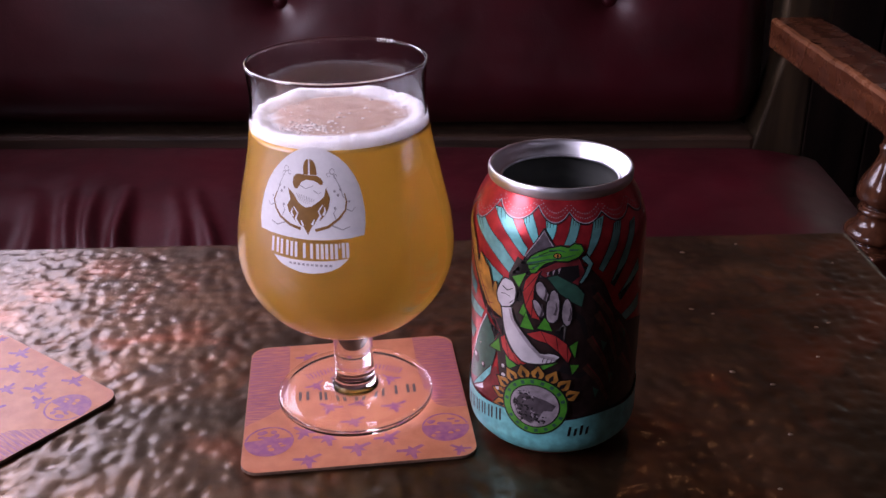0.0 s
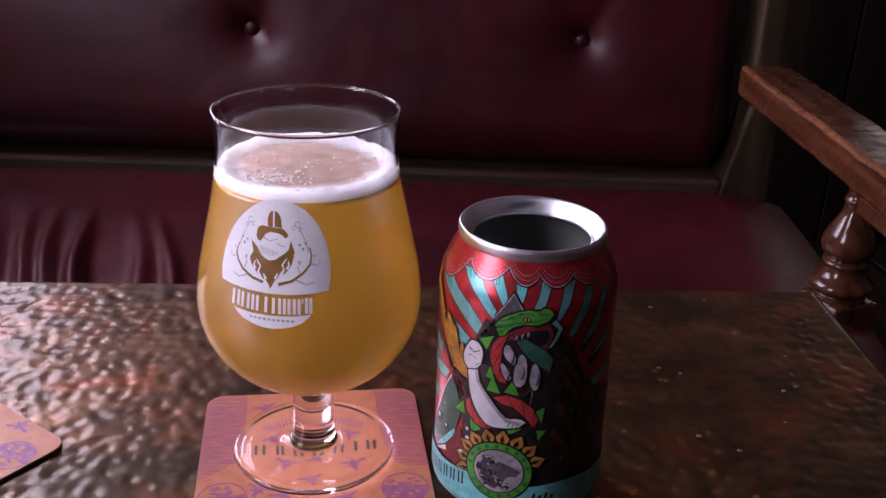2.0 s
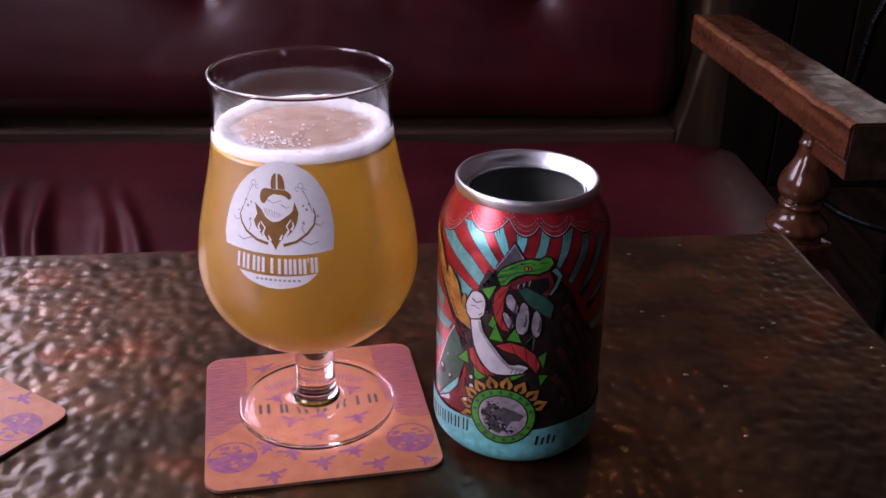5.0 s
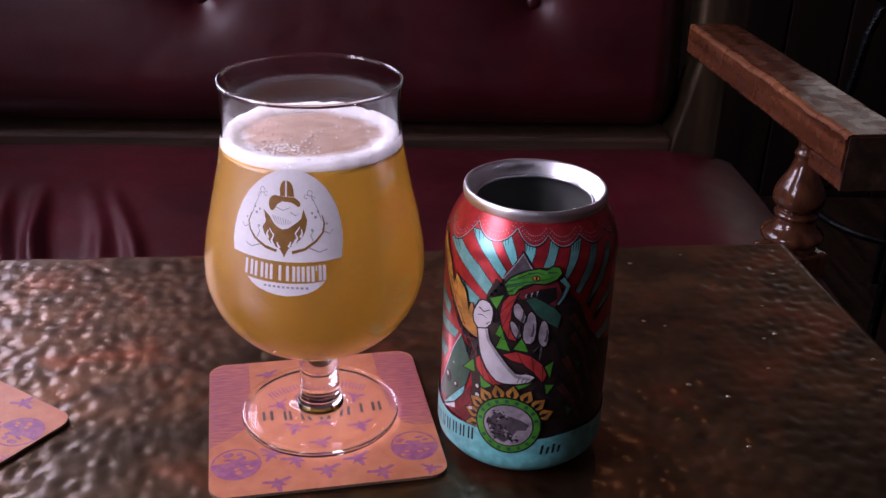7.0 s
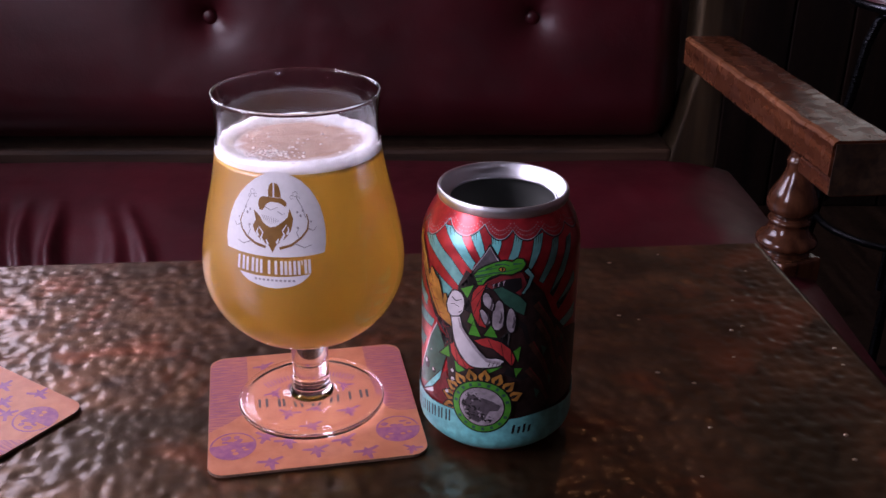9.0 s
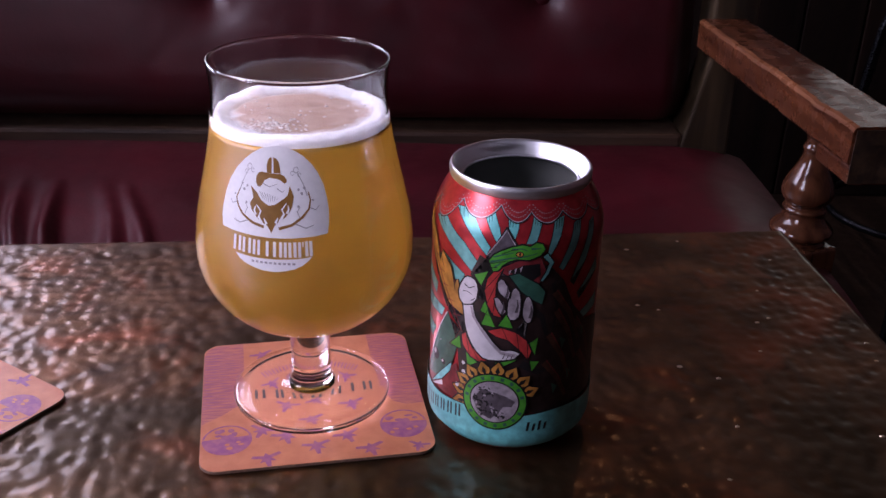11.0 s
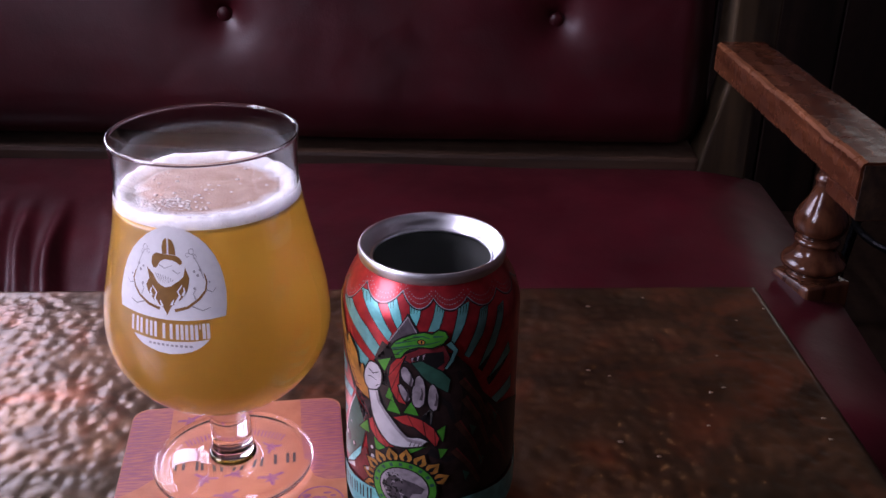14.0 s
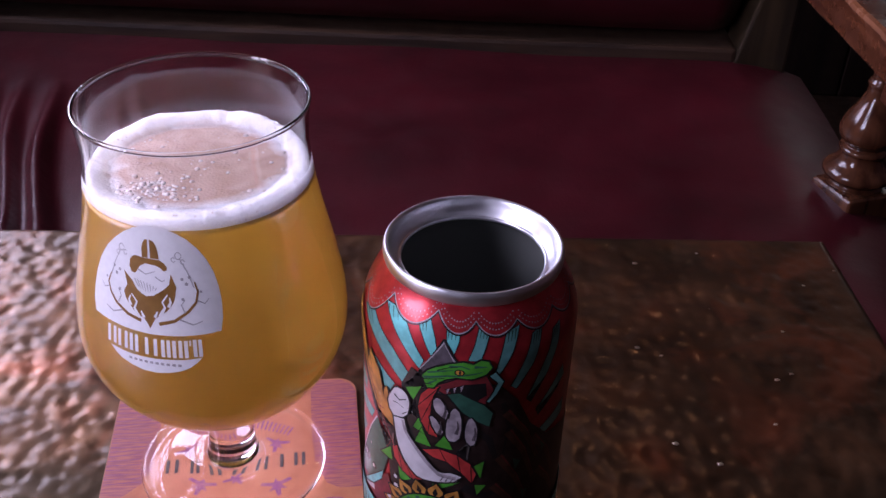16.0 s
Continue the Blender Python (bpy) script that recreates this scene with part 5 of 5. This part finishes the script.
    art("badge_ring", [mmp(-104, 28.2, disc_outline(0, 0, 12.2, 12.2, 44))], CAN_GREEN, 25)
    art("badge_inner_edge", [mmp(-104, 28.2, disc_outline(0, 0, 9.7, 9.7, 40))], CAN_BLACK, 26)
    art("badge_face", [mmp(-104, 28.2, disc_outline(0, 0, 9.2, 9.2, 40))], CAN_LILAC, 27)
    rng = random.Random(8)
    flecks = []
    for _ in range(70):
        a, r = rng.uniform(95, 320), 8.6 * math.sqrt(rng.random())
        x, z = r * math.cos(radians(a)) * 0.95, r * math.sin(radians(a)) * 0.95
        q, t = rng.uniform(0.5, 1.3), rng.uniform(0, 180)
        flecks.append(mmp(-104, 28.2, [(x + p * q * math.cos(radians(t)) - e * q * math.sin(radians(t)), z + p * q * math.sin(radians(t)) + e * q * math.cos(radians(t))) for p, e in ((-1, 0), (0, 0.42), (1, 0), (0, -0.42))]))
    art("badge_shape", [mmp(-104, 28.2, [(-6, -6), (-8.2, 0), (-5, 5), (0, 4.5), (4.5, 3.2), (8, 1), (6.8, -1.5), (3.5, -1.6), (2, -5), (-1, -8)])], CAN_GREY, 28)
    art("badge_fleck", flecks, CAN_BLACK, 29)
    art("badge_fleck_pale", [flecks[k][:] for k in range(0, 70, 4)], CAN_LILAC, 33)
    for i in range(18):
        if i in (5, 13):
            continue
        a = 95 - 20 * i
        art("ring_bar", [mmp(-104, 28.2, arc_band(0, 0, 10.2, 11.7, a - 3.6, a + 3.6, 4))], CAN_DARK_GREEN, 27)


beverage_can()


# ---- paper slip at the table's near edge ----


def paper_slip():
    p = thing("paper_slip", place(0.0425, 0.4258, TABLE_Z + 0.0002, 5), "white folded paper slip with a violet mark", "paper")
    part("sheet", slab([(0, 0), (-0.085, 0.0), (-0.085, -0.055), (-0.004, -0.055)], 0.0, 0.0022), PAPER, p)
    o = part("printed_mark", polygons([[(x * 0.001, y * 0.001) for x, y in disc_outline(-10, -4.2, 2.6, 2.2, 20)]]), BLUE_INK, p)
    o.location.z = 0.0024


paper_slip()
